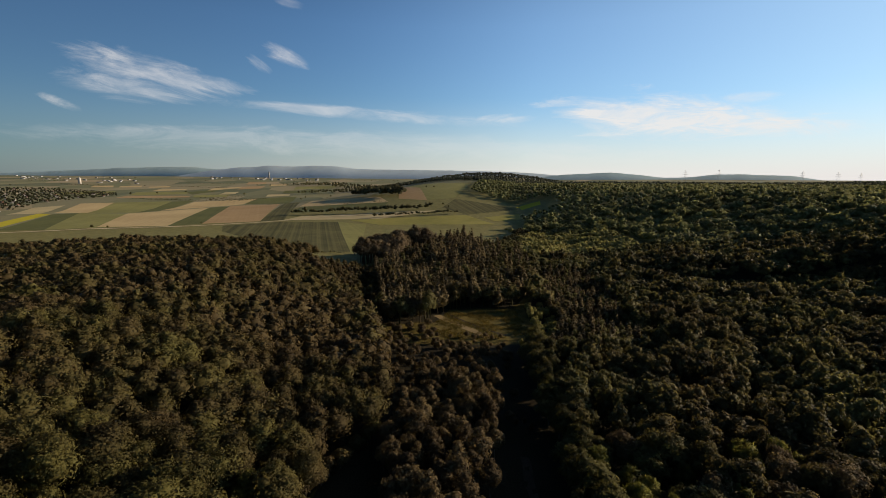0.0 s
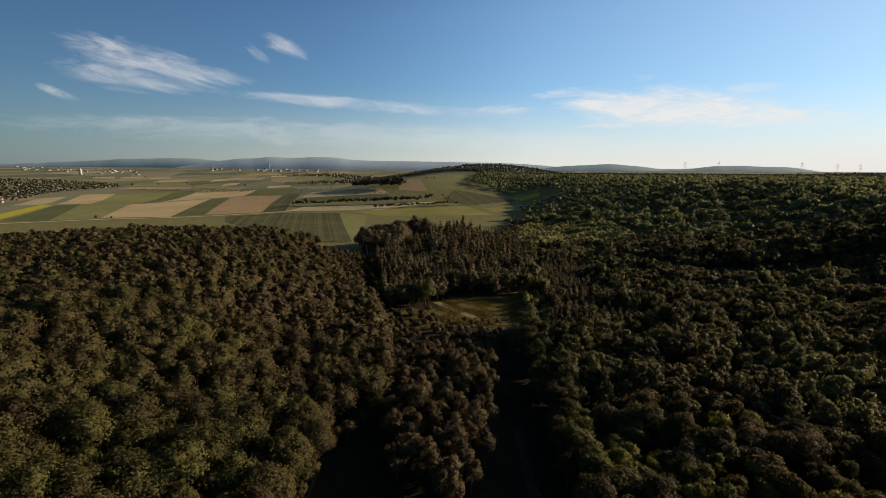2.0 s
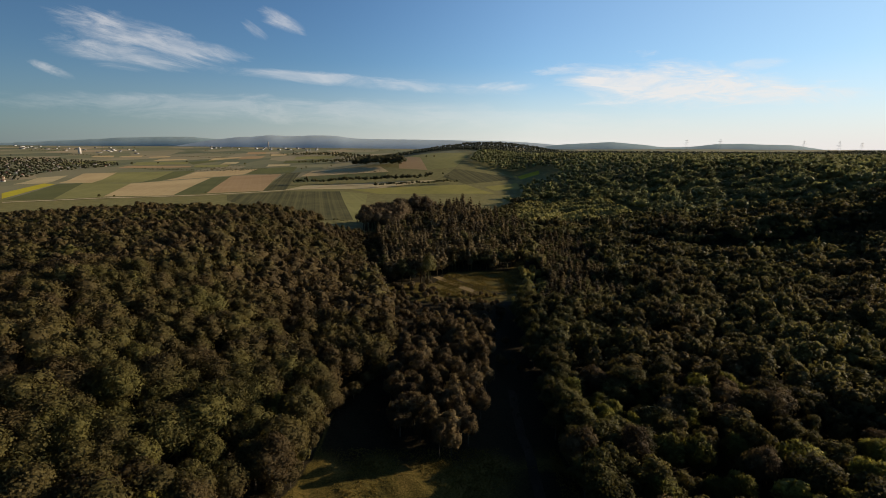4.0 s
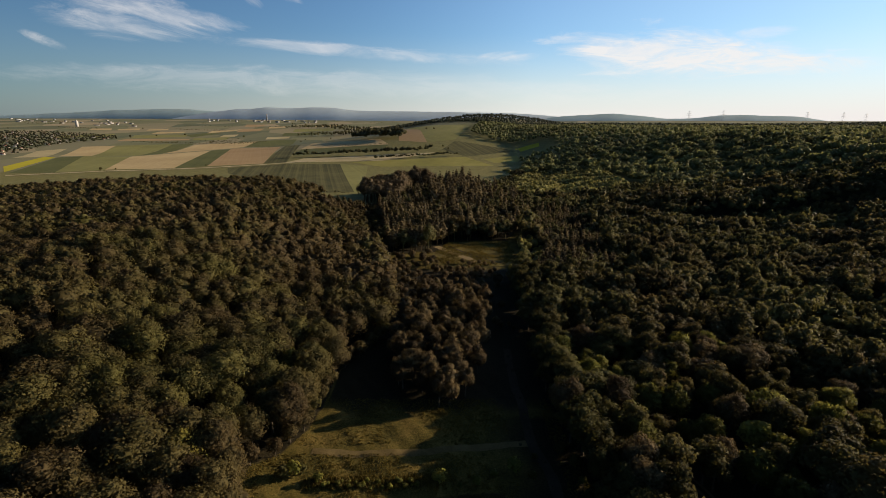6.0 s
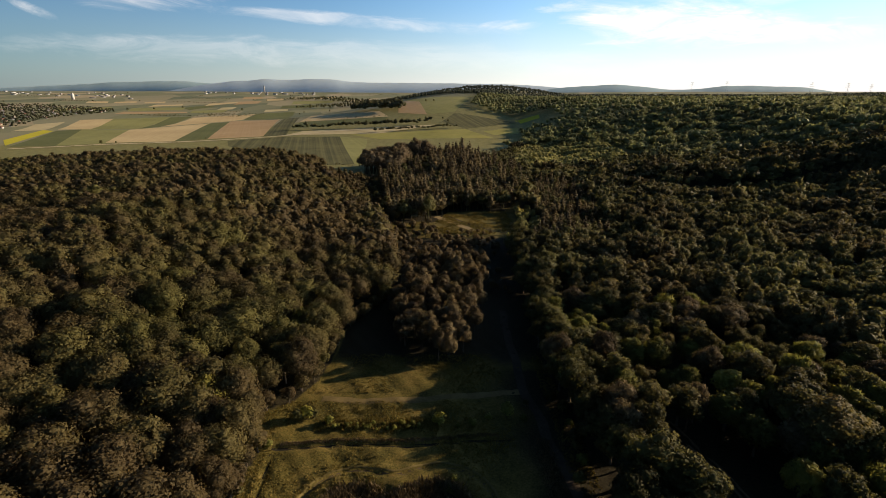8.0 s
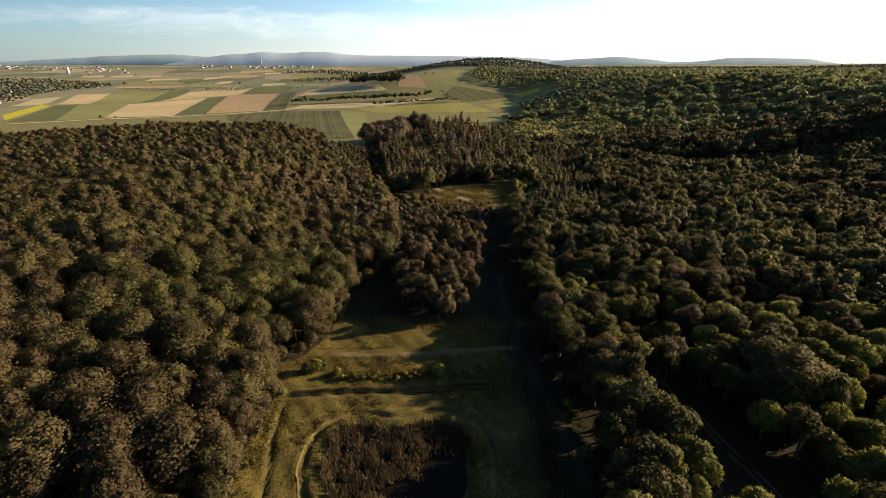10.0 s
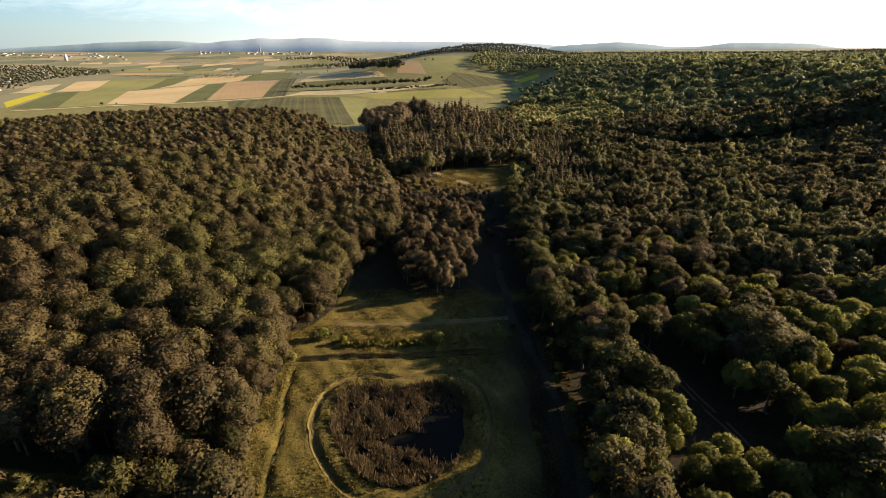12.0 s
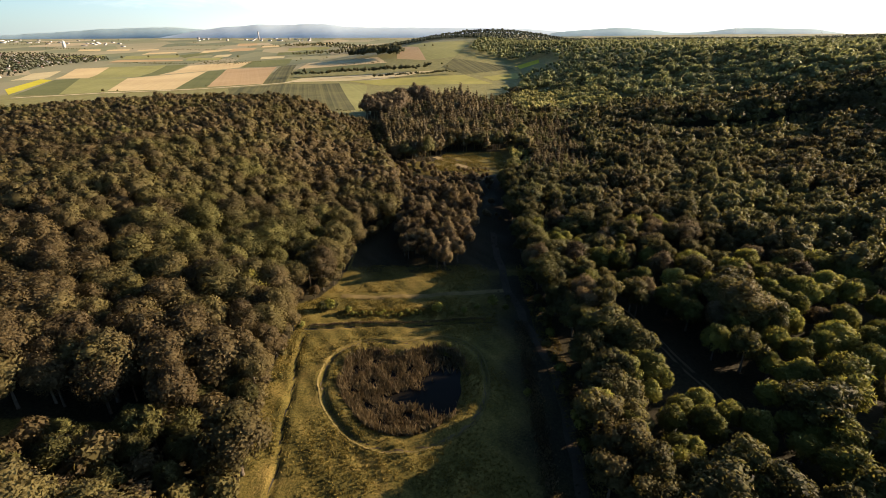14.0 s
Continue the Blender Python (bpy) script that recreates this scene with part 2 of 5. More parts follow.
OAK_D, OAK_L = (0.064, 0.047, 0.023), (0.118, 0.090, 0.039)
BEECH_D, BEECH_L = (0.036, 0.034, 0.012), (0.138, 0.132, 0.040)
PINE_D, PINE_L = (0.074, 0.059, 0.035), (0.190, 0.154, 0.080)
FRESH_D, FRESH_L = (0.066, 0.070, 0.017), (0.245, 0.242, 0.054)
OAK_GREEN = (0.126, 0.116, 0.036)
mat_oak, mat_oak_wood = foliage("oak leaves", OAK_D, OAK_L, False, 0.40, OAK_GREEN), foliage("oak canopy", OAK_D, OAK_L, True, 0.40, OAK_GREEN)
mat_beech, mat_beech_wood = foliage("beech leaves", BEECH_D, BEECH_L, False, 0.40, (0.112, 0.090, 0.034)), foliage("beech canopy", (0.046, 0.044, 0.018), (0.168, 0.162, 0.058), True, 0.40, (0.125, 0.100, 0.044))
mat_pine_wood = foliage("pine canopy", PINE_D, PINE_L, True)
mat_fresh = foliage("fresh spring leaves", FRESH_D, FRESH_L, False)
mat_young_wood = foliage("young plantation leaves", (0.14, 0.135, 0.045), (0.36, 0.34, 0.115), True)
# these two leaf colours are paled and blued in place of distance haze
mat_far_wood_haze = foliage("far canopy with haze tint", (0.098, 0.107, 0.052), (0.255, 0.268, 0.112), True)
mat_crest_wood_haze = foliage("crest canopy with haze tint", (0.040, 0.050, 0.040), (0.088, 0.100, 0.066), True)
mat_copse = foliage("copse leaves", (0.046, 0.034, 0.019), (0.178, 0.136, 0.068), False)
mat_poplar = foliage("poplar leaves", (0.082, 0.064, 0.040), (0.214, 0.168, 0.101), True)
mat_gold = foliage("yellowish oak leaves", (0.090, 0.082, 0.018), (0.265, 0.235, 0.048), False)
mat_hedge = foliage("hedge leaves", (0.042, 0.044, 0.025), (0.15, 0.142, 0.066), True)
mat_garden = foliage("garden leaves", (0.018, 0.021, 0.012), (0.066, 0.068, 0.030), True)
mat_reed = foliage("dry reed", (0.036, 0.028, 0.015), (0.160, 0.116, 0.060), True, 0.15, None, False)
mat_grass = foliage("meadow grass", (0.055, 0.048, 0.010), (0.205, 0.152, 0.037), True, 0.15, None, False)
mat_bark = earth("bark", (0.045, 0.035, 0.025), (0.13, 0.105, 0.075), fine=6, coarse=1.2)

# one sheet of ground: meadow in the valley, leaf litter under trees, farmland beyond
mat_ground, gt, gp, go = material("ground")
g_geo = gt.nodes.new("ShaderNodeNewGeometry")
g_pos = g_geo.outputs["Position"]
g_fine, g_mid = noise_node(gt, g_pos, 1.6, 5, 0.7), noise_node(gt, g_pos, 0.10, 5, 0.6)
g_mix = math_node(gt, "ADD", math_node(gt, "MULTIPLY", g_fine, 0.5), math_node(gt, "MULTIPLY", g_mid, 0.5))
meadow = ramp_node(gt, g_mix, [(0.36, (0.030, 0.028, 0.007)), (0.5, (0.096, 0.077, 0.018)), (0.64, (0.178, 0.126, 0.036))])
# litter colour, used as well to paint shade beside the woods
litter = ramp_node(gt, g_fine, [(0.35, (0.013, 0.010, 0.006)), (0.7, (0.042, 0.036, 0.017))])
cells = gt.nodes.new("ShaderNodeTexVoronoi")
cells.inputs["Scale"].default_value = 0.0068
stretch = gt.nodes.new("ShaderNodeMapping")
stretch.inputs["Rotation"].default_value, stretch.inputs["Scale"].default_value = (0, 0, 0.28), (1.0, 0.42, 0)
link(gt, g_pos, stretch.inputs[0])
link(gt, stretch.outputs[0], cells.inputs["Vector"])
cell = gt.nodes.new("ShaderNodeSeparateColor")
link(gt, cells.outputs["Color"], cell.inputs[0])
# far plots coloured pale and greyish to stand in for haze
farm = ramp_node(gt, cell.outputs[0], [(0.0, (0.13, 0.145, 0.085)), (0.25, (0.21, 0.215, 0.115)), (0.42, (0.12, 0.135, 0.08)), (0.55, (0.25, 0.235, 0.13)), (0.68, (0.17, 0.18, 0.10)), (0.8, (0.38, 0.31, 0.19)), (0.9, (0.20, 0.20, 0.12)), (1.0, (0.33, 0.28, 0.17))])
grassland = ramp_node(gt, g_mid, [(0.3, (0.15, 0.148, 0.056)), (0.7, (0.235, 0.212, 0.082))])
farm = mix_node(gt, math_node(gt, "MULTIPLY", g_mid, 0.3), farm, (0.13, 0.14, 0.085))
zone = gt.nodes.new("ShaderNodeAttribute")
zone.attribute_name = "zone"
zs = gt.nodes.new("ShaderNodeSeparateColor")
link(gt, zone.outputs["Color"], zs.inputs[0])
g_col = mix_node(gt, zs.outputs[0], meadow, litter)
g_col = mix_node(gt, zs.outputs[1], g_col, grassland)
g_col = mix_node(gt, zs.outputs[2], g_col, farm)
link(gt, g_col, gp.inputs["Base Color"])
gp.inputs["Roughness"].default_value, gp.inputs["Specular IOR Level"].default_value = 0.95, 0.1
g_bump = gt.nodes.new("ShaderNodeBump")
g_bump.inputs["Strength"].default_value, g_bump.inputs["Distance"].default_value = 0.5, 0.5
link(gt, g_fine, g_bump.inputs["Height"])
link(gt, g_bump.outputs[0], gp.inputs["Normal"])

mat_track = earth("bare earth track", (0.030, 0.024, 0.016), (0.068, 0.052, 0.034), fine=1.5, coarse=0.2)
mat_path = earth("trodden grass path", (0.085, 0.068, 0.022), (0.18, 0.138, 0.05), fine=2.0, coarse=0.3)
mat_dry = earth("dry grass", (0.08, 0.06, 0.022), (0.19, 0.14, 0.06), fine=1.5, coarse=0.15)
mat_worn = earth("pale trodden grass", (0.17, 0.13, 0.06), (0.29, 0.215, 0.11), fine=2.0, coarse=0.3)
mat_rim = earth("trodden brown earth", (0.055, 0.042, 0.024), (0.115, 0.086, 0.05), fine=2.0, coarse=0.3)
mat_ditch = earth("dark ditch floor", (0.012, 0.011, 0.008), (0.035, 0.03, 0.02), fine=1.0, coarse=0.1)
mat_chalk = earth("pale field road", (0.42, 0.35, 0.21), (0.62, 0.52, 0.34), fine=0.3, coarse=0.02, bump=0)
mat_water, wt, wp, wo = material("pond water")
wp.inputs["Base Color"].default_value = (0.010, 0.009, 0.007, 1)
wp.inputs["Roughness"].default_value = 0.04
wp.inputs["Specular IOR Level"].default_value = 0.05
w_b = wt.nodes.new("ShaderNodeBump")
w_b.inputs["Strength"].default_value, w_b.inputs["Distance"].default_value = 0.15, 0.05
link(wt, noise_node(wt, wt.nodes.new("ShaderNodeNewGeometry").outputs["Position"], 3.0, 3), w_b.inputs["Height"])
link(wt, w_b.outputs[0], wp.inputs["Normal"])


# ---------------------------------------------------------------- builders
def mesh_of(name, verts, faces, mat, tint=None, facing=None):
    """A mesh from numpy vertices and a list of face arrays (rows of 3 or 4 indices)."""
    me = bpy.data.meshes.new(name)
    faces = [f for f in faces if len(f)]
    sizes = np.concatenate([np.full(len(f), f.shape[1]) for f in faces])
    loops = np.concatenate([f.ravel() for f in faces])
    me.vertices.add(len(verts))
    me.vertices.foreach_set("co", np.ascontiguousarray(verts, dtype=np.float32).ravel())
    me.loops.add(len(loops))
    me.loops.foreach_set("vertex_index", loops.astype(np.int32))
    me.polygons.add(len(sizes))
    me.polygons.foreach_set("loop_start", np.concatenate([[0], np.cumsum(sizes)[:-1]]).astype(np.int32))
    me.update(calc_edges=True)
    if tint is not None:
        me.attributes.new("tint", "FLOAT", "POINT").data.foreach_set("value", tint.astype(np.float32))
    if facing is not None:
        me.attributes.new("facing", "FLOAT_VECTOR", "POINT").data.foreach_set("vector", np.ascontiguousarray(facing, dtype=np.float32).ravel())
    me.materials.append(mat)
    me.validate()
    return me


def part(name, me, parent, label=""):
    ob = new(name, me)
    ob.parent = parent
    return tagged(ob, label)


G = (1 + 5**0.5) / 2
ICO_V = np.array([(-1, G, 0), (1, G, 0), (-1, -G, 0), (1, -G, 0), (0, -1, G), (0, 1, G), (0, -1, -G), (0, 1, -G), (G, 0, -1), (G, 0, 1), (-G, 0, -1), (-G, 0, 1)], float) / (1 + G * G) ** 0.5
ICO_F = np.array([(0, 11, 5), (0, 5, 1), (0, 1, 7), (0, 7, 10), (0, 10, 11), (1, 5, 9), (5, 11, 4), (11, 10, 2), (10, 7, 6), (7, 1, 8), (3, 9, 4), (3, 4, 2), (3, 2, 6), (3, 6, 8), (3, 8, 9), (4, 9, 5), (2, 4, 11), (6, 2, 10), (8, 6, 7), (9, 8, 1)])


def lobes_round(rng, radius, bottom, top, count):
    """The billows of a broad crown: (x, y, z, r) rows filling a rounded dome."""
    mid, half = (bottom + top) / 2, (top - bottom) / 2
    rows = [(0, 0, mid + half * 0.08, min(radius, half) * 0.86)]
    while len(rows) < count:
        d = rng.normal(size=3)
        d /= np.linalg.norm(d)
        if d[2] < -0.4:
            continue
        k = rng.uniform(0.45, 0.74)
        r = radius * rng.uniform(0.24, 0.42)
        rows.append((d[0] * radius * k, d[1] * radius * k, mid + d[2] * (half - r * 0.7) * rng.uniform(0.7, 1.0), r))
    return np.array(rows)


def lobes_loose(rng, radius, bottom, top, count):
    """The billows of an uneven crown: some push far out, with gaps between them."""
    rows = lobes_round(rng, radius, bottom, top, count)
    mid = (bottom + top) / 2
    push = rng.uniform(0.9, 1.4, (len(rows), 1))
    rows[:, :2] *= push
    rows[:, 2:3] = mid + (rows[:, 2:3] - mid) * (0.75 + 0.25 * push)
    rows[0, 3] *= 0.8
    rows[1:, 3] *= 1.05
    return rows


def lobes_cone(rng, radius, bottom, top, count):
    """The whorls of a pine or spruce: shrinking upwards to a point."""
    rows = []
    for i in range(count):
        s = (i + 0.5) / count
        z = bottom + (top - bottom) * s ** 0.9
        r = radius * (1 - s) ** 0.8 * 0.62 + 0.35
        a = i * 2.4 + rng.uniform(-0.4, 0.4)
        off = radius * (1 - s) * 0.42 * rng.uniform(0.6, 1.3)
        rows.append((math.cos(a) * off, math.sin(a) * off, z, r))
    return np.array(rows)


def leaf_crown(rng, lobes, cards, size, core=0.76, ruffle=0.35, drawn=1.0):
    """Crown geometry: a rough inner body of billows under many leaf clumps that face outwards unevenly, with gaps."""
    verts, f3, base, out = [], [], 0, []
    heart = np.array([0, 0, lobes[:, 2].mean() * 0.8])
    for x, y, z, r in lobes:
        v = ICO_V * (1 + rng.uniform(-0.24, 0.24, (12, 1))) * r * core
        v[:, 2] *= 0.86
        verts.append(v + (x, y, z))
        out.append(v / np.linalg.norm(v, axis=1, keepdims=True))
        f3.append(ICO_F + base)
        base += 12
    weight = lobes[:, 3] ** 2
    pick = rng.choice(len(lobes), cards * 3, p=weight / weight.sum())
    d = rng.normal(size=(cards * 3, 3))
    d /= np.linalg.norm(d, axis=1, keepdims=True)
    r = lobes[pick, 3]
    c = lobes[pick, :3] + d * (r * rng.uniform(0.78, 1.24, len(r)))[:, None] * (1, 1, 0.9)
    away = np.linalg.norm((c[:, None] - lobes[None, :, :3]) / (1, 1, 0.9), axis=2) / lobes[None, :, 3]
    away[np.arange(len(c)), pick] = 9
    keep = (away.min(1) > 0.82) & (d[:, 2] > -0.75)
    c, d = c[keep][:cards], d[keep][:cards]
    whole = c - heart
    whole /= np.linalg.norm(whole, axis=1, keepdims=True)
    soft_n = d * 0.55 + whole * 0.6 + rng.normal(size=d.shape) * ruffle
    soft_n /= np.linalg.norm(soft_n, axis=1, keepdims=True)
    n = d + rng.normal(size=d.shape) * 0.5 + (0, 0, 0.15)
    n /= np.linalg.norm(n, axis=1, keepdims=True)
    a = np.cross(n, rng.normal(size=n.shape)) + d * (drawn - 1)
    a /= np.linalg.norm(a, axis=1, keepdims=True)
    b = np.cross(n, a)
    s = size * rng.uniform(0.55, 1.3, (len(c), 1))
    long, wide = s * drawn, s / drawn ** 0.7
    pts = np.stack([c + a * long * 0.62, c - a * long * 0.35 + b * wide * 0.55, c - a * long * 0.35 - b * wide * 0.55], 1)
    f3.append(np.arange(len(c) * 3).reshape(-1, 3) + base)
    verts.append(pts.reshape(-1, 3))
    out.append(np.repeat(soft_n, 3, axis=0))
    return np.concatenate(verts), np.concatenate(out), np.concatenate(f3)


def trunk_geometry(rng, height, radius, limbs):
    """A tapered, slightly bent trunk with a flared foot and some limbs."""
    verts, faces, base = [], [], 0

    def tube(points, radii, sides):
        nonlocal base
        for (p, r) in zip(points, radii):
            for k in range(sides):
                t = 2 * math.pi * k / sides
                verts.append((p[0] + math.cos(t) * r, p[1] + math.sin(t) * r, p[2]))
        for i in range(len(points) - 1):
            for k in range(sides):
                q = (k + 1) % sides
                faces.append((base + i * sides + k, base + i * sides + q, base + (i + 1) * sides + q, base + (i + 1) * sides + k))
        base += len(points) * sides

    bend = rng.uniform(-0.5, 0.5, 2)
    zs = [-0.4, 0.3, height * 0.35, height * 0.7, height]
    mid = [(bend[0] * (z / height) ** 2, bend[1] * (z / height) ** 2, z) for z in zs]
    tube(mid, [radius * 1.6, radius * 1.1, radius * 0.85, radius * 0.6, radius * 0.18], 7)
    for i in range(limbs):
        a, z0 = 2.4 * i + rng.uniform(0, 1), height * rng.uniform(0.45, 0.75)
        n = height * rng.uniform(0.2, 0.3)
        tube([(0, 0, z0), (math.cos(a) * n * 0.5, math.sin(a) * n * 0.5, z0 + n * 0.5), (math.cos(a) * n, math.sin(a) * n, z0 + n * 1.2)], [radius * 0.45, radius * 0.3, radius * 0.08], 4)
    return np.array(verts), np.array(faces)


class Kind:
    """One kind of tree with a few shapes of its own at each degree of detail."""

    def __init__(self, seed, lobes, height, radius, bottom, cards, card, mid_cards, mid_card, far_cards, far_card, counts, drawn=1.0):
        rng = np.random.default_rng(seed)
        self.near, self.mid, self.far, self.tiny, self.trunks = [], [], [], [], []
        for i in range(6):
            top = height * rng.uniform(0.95, 1.05)
            rad = radius * rng.uniform(0.9, 1.1)
            lo = bottom * rng.uniform(0.85, 1.15)
            self.near.append(leaf_crown(rng, lobes(rng, rad, lo, top, counts[0]), cards, card, 0.72, 0.36, drawn))
            self.mid.append(leaf_crown(rng, lobes(rng, rad, lo, top, counts[1]), mid_cards, mid_card, 0.78, 0.3))
            self.far.append(leaf_crown(rng, lobes(rng, rad, lo, top, counts[2]), far_cards, far_card, 0.84, 0.2))
            self.tiny.append(leaf_crown(rng, lobes(rng, rad, lo, top, 1), 18, far_card * 1.25, 1.0, 0.15))
            self.trunks.append(trunk_geometry(rng, height * 0.72, radius * 0.065, 5))
        self.made = {}

    def thing(self, name, mat, shape, label, category, group):
        """A tree as a thing of its own: trunk and crown under an empty at its foot."""
        key = (name, mat.name, shape)
        if key not in self.made:
            v, face_, f3 = self.near[shape]
            tv, tf = self.trunks[shape]
            self.made[key] = (mesh_of(name + "_crown", v, [f3], mat, None, face_), mesh_of(name + "_trunk", tv, [tf], mat_bark))
        crown, trunk = self.made[key]
        ob = tagged(new(name), label, category, group)
        part("trunk", trunk, ob)
        part("crown", crown, ob)
        return ob


OAK = Kind(11, lobes_round, 18.5, 5.9, 2.6, 3000, 0.5, 760, 0.74, 130, 1.5, (17, 9, 4))
BEECH = Kind(12, lobes_loose, 16.5, 5.8, 2.5, 2100, 0.6, 420, 0.95, 84, 1.7, (17, 8, 4))
PINE = Kind(13, lobes_cone, 20.0, 4.3, 4.5, 620, 0.9, 190, 1.25, 34, 2.6, (12, 7, 4))
SLIM = Kind(16, lobes_round, 13.5, 3.7, 1.5, 1100, 0.6, 150, 1.2, 60, 1.4, (11, 5, 3))
FEATHER = Kind(17, lobes_round, 15.0, 5.2, 2.0, 1700, 0.72, 300, 1.2, 60, 1.8, (14, 6, 3), 1.7)
SMALL = Kind(15, lobes_round, 8.0, 3.0, 0.8, 480, 0.66, 90, 1.5, 26, 2.4, (10, 5, 1))
BUSH = Kind(14, lobes_round, 3.0, 1.7, 0.1, 170, 0.5, 60, 0.9, 14, 1.5, (7, 4, 1))


def copy_to(ob, m):
    """A copy at the pose m, whatever the size of the first one."""
    s = ob.scale
    return copy_thing(ob, m @ Matrix.Diagonal((1 / s[0], 1 / s[1], 1 / s[2], 1)))


def inside(poly, x, y):
    poly = np.asarray(poly, float)
    hit = np.zeros(len(x), bool)
    for (x0, y0), (x1, y1) in zip(poly, np.roll(poly, -1, 0)):
        cross = ((y0 > y) != (y1 > y)) & (x < (x1 - x0) * (y - y0) / (y1 - y0 + 1e-9) + x0)
        hit ^= cross
    return hit


def scatter(seed, poly, gap, jitter=0.34):
    """Tree feet on a staggered grid with jitter inside an outline."""
    rng = np.random.default_rng(seed)
    poly = np.asarray(poly, float)
    (x0, y0), (x1, y1) = poly.min(0), poly.max(0)
    xs, ys = np.arange(x0, x1 + gap, gap), np.arange(y0, y1 + gap * 0.87, gap * 0.87)
    gx, gy = np.meshgrid(xs, ys)
    gx[1::2] += gap / 2
    x = gx.ravel() + rng.uniform(-jitter, jitter, gx.size) * gap
    y = gy.ravel() + rng.uniform(-jitter, jitter, gx.size) * gap
    ok = inside(poly, x, y)
    return x[ok], y[ok]


def in_view(x, y, margin=25):
    """The wedge of land that the flight looks over."""
    return np.abs(x) < (y + 10) * 0.97 + margin


def wood(name, label, kind, level, mat, x, y, seed, size=(0.8, 1.2), trunks=False, squat=1.0, clumps=0.12):
    """Trees that nobody could count, joined into one stretch of woodland."""
    rng = np.random.default_rng(seed)
    shapes = {"mid": kind.mid, "far": kind.far, "tiny": kind.tiny}[level]
    z = ground_height(x, y)
    pick = rng.integers(0, len(shapes), len(x))
    turn, scale, tall = rng.uniform(0, 6.283, len(x)), rng.uniform(*size, len(x)), rng.uniform(1 - clumps, 1 + clumps, len(x)) * squat
    tall = tall * (1 + clumps * (np.sin(x * 0.11 + 2 * np.sin(y * 0.05)) + np.sin(y * 0.13 + 1.5 * np.sin(x * 0.06))))
    hue = np.clip(rng.beta(2, 2.6, len(x)) + 0.25 * np.sin(x * 0.021 + 1) * np.sin(y * 0.017), 0, 1)
    V, F, T, N, base = [], [], [], [], 0
    for s, (v, face_, f3) in enumerate(shapes):
        who = np.where(pick == s)[0]
        if not len(who):
            continue
        c, sn, k = np.cos(turn[who])[:, None], np.sin(turn[who])[:, None], scale[who][:, None]
        vx = (v[None, :, 0] * c - v[None, :, 1] * sn) * k + x[who][:, None]
        vy = (v[None, :, 0] * sn + v[None, :, 1] * c) * k + y[who][:, None]
        vz = v[None, :, 2] * k ** 0.4 * sum(size) ** 0.6 / 2 ** 0.6 * tall[who][:, None] + z[who][:, None]
        V.append(np.stack([vx, vy, vz], 2).reshape(-1, 3))
        F.append((f3[None] + (np.arange(len(who)) * len(v))[:, None, None]).reshape(-1, 3) + base)
        T.append(np.repeat(hue[who], len(v)))
        N.append(np.stack([face_[None, :, 0] * c - face_[None, :, 1] * sn, face_[None, :, 0] * sn + face_[None, :, 1] * c, np.repeat(face_[None, :, 2], len(who), 0)], 2).reshape(-1, 3))
        base += len(who) * len(v)
        if trunks:
            tv, tf = kind.trunks[s]
            tv, tf = tv[:35], tf[:28]
            vx = tv[None, :, 0] * k + x[who][:, None]
            vy = tv[None, :, 1] * k + y[who][:, None]
            vz = tv[None, :, 2] * k + z[who][:, None]
            V.append(np.stack([vx, vy, vz], 2).reshape(-1, 3))
            q = (tf[None] + (np.arange(len(who)) * len(tv))[:, None, None]).reshape(-1, 4) + base
            F.append(np.concatenate([q[:, :3], q[:, [0, 2, 3]]]))
            T.append(np.zeros(len(who) * len(tv)))
            N.append(np.tile(np.column_stack([tv[:, :2] * 3, np.full(len(tv), 0.1)]), (len(who), 1)))
            base += len(who) * len(tv)
    me = mesh_of(name, np.concatenate(V), [np.concatenate(F)], mat, np.concatenate(T), np.concatenate(N))
    return tagged(new(name, me), label, "woodland", "", "stuff")


# ---------------------------------------------------------------- outlines of woods and openings in the plan
OAK_HILL = [(-44, 40), (-49, 92), (-52, 108), (-54, 129), (-53, 145), (-60, 161), (-51, 169), (-45, 181), (-43, 197), (-43, 220), (-31, 242), (-25, 257),
            (-29, 300), (-38, 345), (-48, 394), (-68, 434), (-94, 474), (-130, 524), (-160, 562), (-205, 598), (-240, 622), (-300, 575), (-420, 545), (-760, 500), (-760, 40)]
GLADE = [(-126, 89), (-104, 95), (-80, 97), (-68, 96), (-80, 89), (-104, 86)]
GLADE_FRONT = [(-126, 89), (-104, 86), (-80, 89), (-68, 96), (-70, 108), (-53, 110), (-46, 66), (-130, 66)]
BEECH_SIDE = [(37, 40), (38, 86), (42, 112), (45, 134), (41, 155), (36, 199), (40, 233), (41, 300), (48, 350), (62, 372), (62, 440), (80, 500), (110, 560),
              (260, 620), (700, 560), (700, 40)]
LOW_STRIP = [(235, 470), (440, 462), (440, 512), (300, 508), (240, 512)]
RIDE = [(62, 152), (62, 134), (66, 114), (78, 102), (88, 104), (84, 130), (78, 156)]
RIDE_FRONT = [(50, 114), (66, 114), (78, 102), (90, 104), (92, 82), (52, 82)]
COPSE = [(-24, 204), (-10, 198), (4, 193), (12, 215), (19, 250), (23, 290), (18, 300), (-12, 300), (-22, 262), (-22, 230)]
THICKET = [(-28, 268), (-12, 300), (22, 300), (26, 340), (24, 352), (-8, 360), (-4, 392), (-38, 388), (-42, 352), (-29, 302)]
CLEARING = [(-8, 372), (-8, 396), (4, 430), (52, 434), (56, 400), (52, 376), (20, 360)]
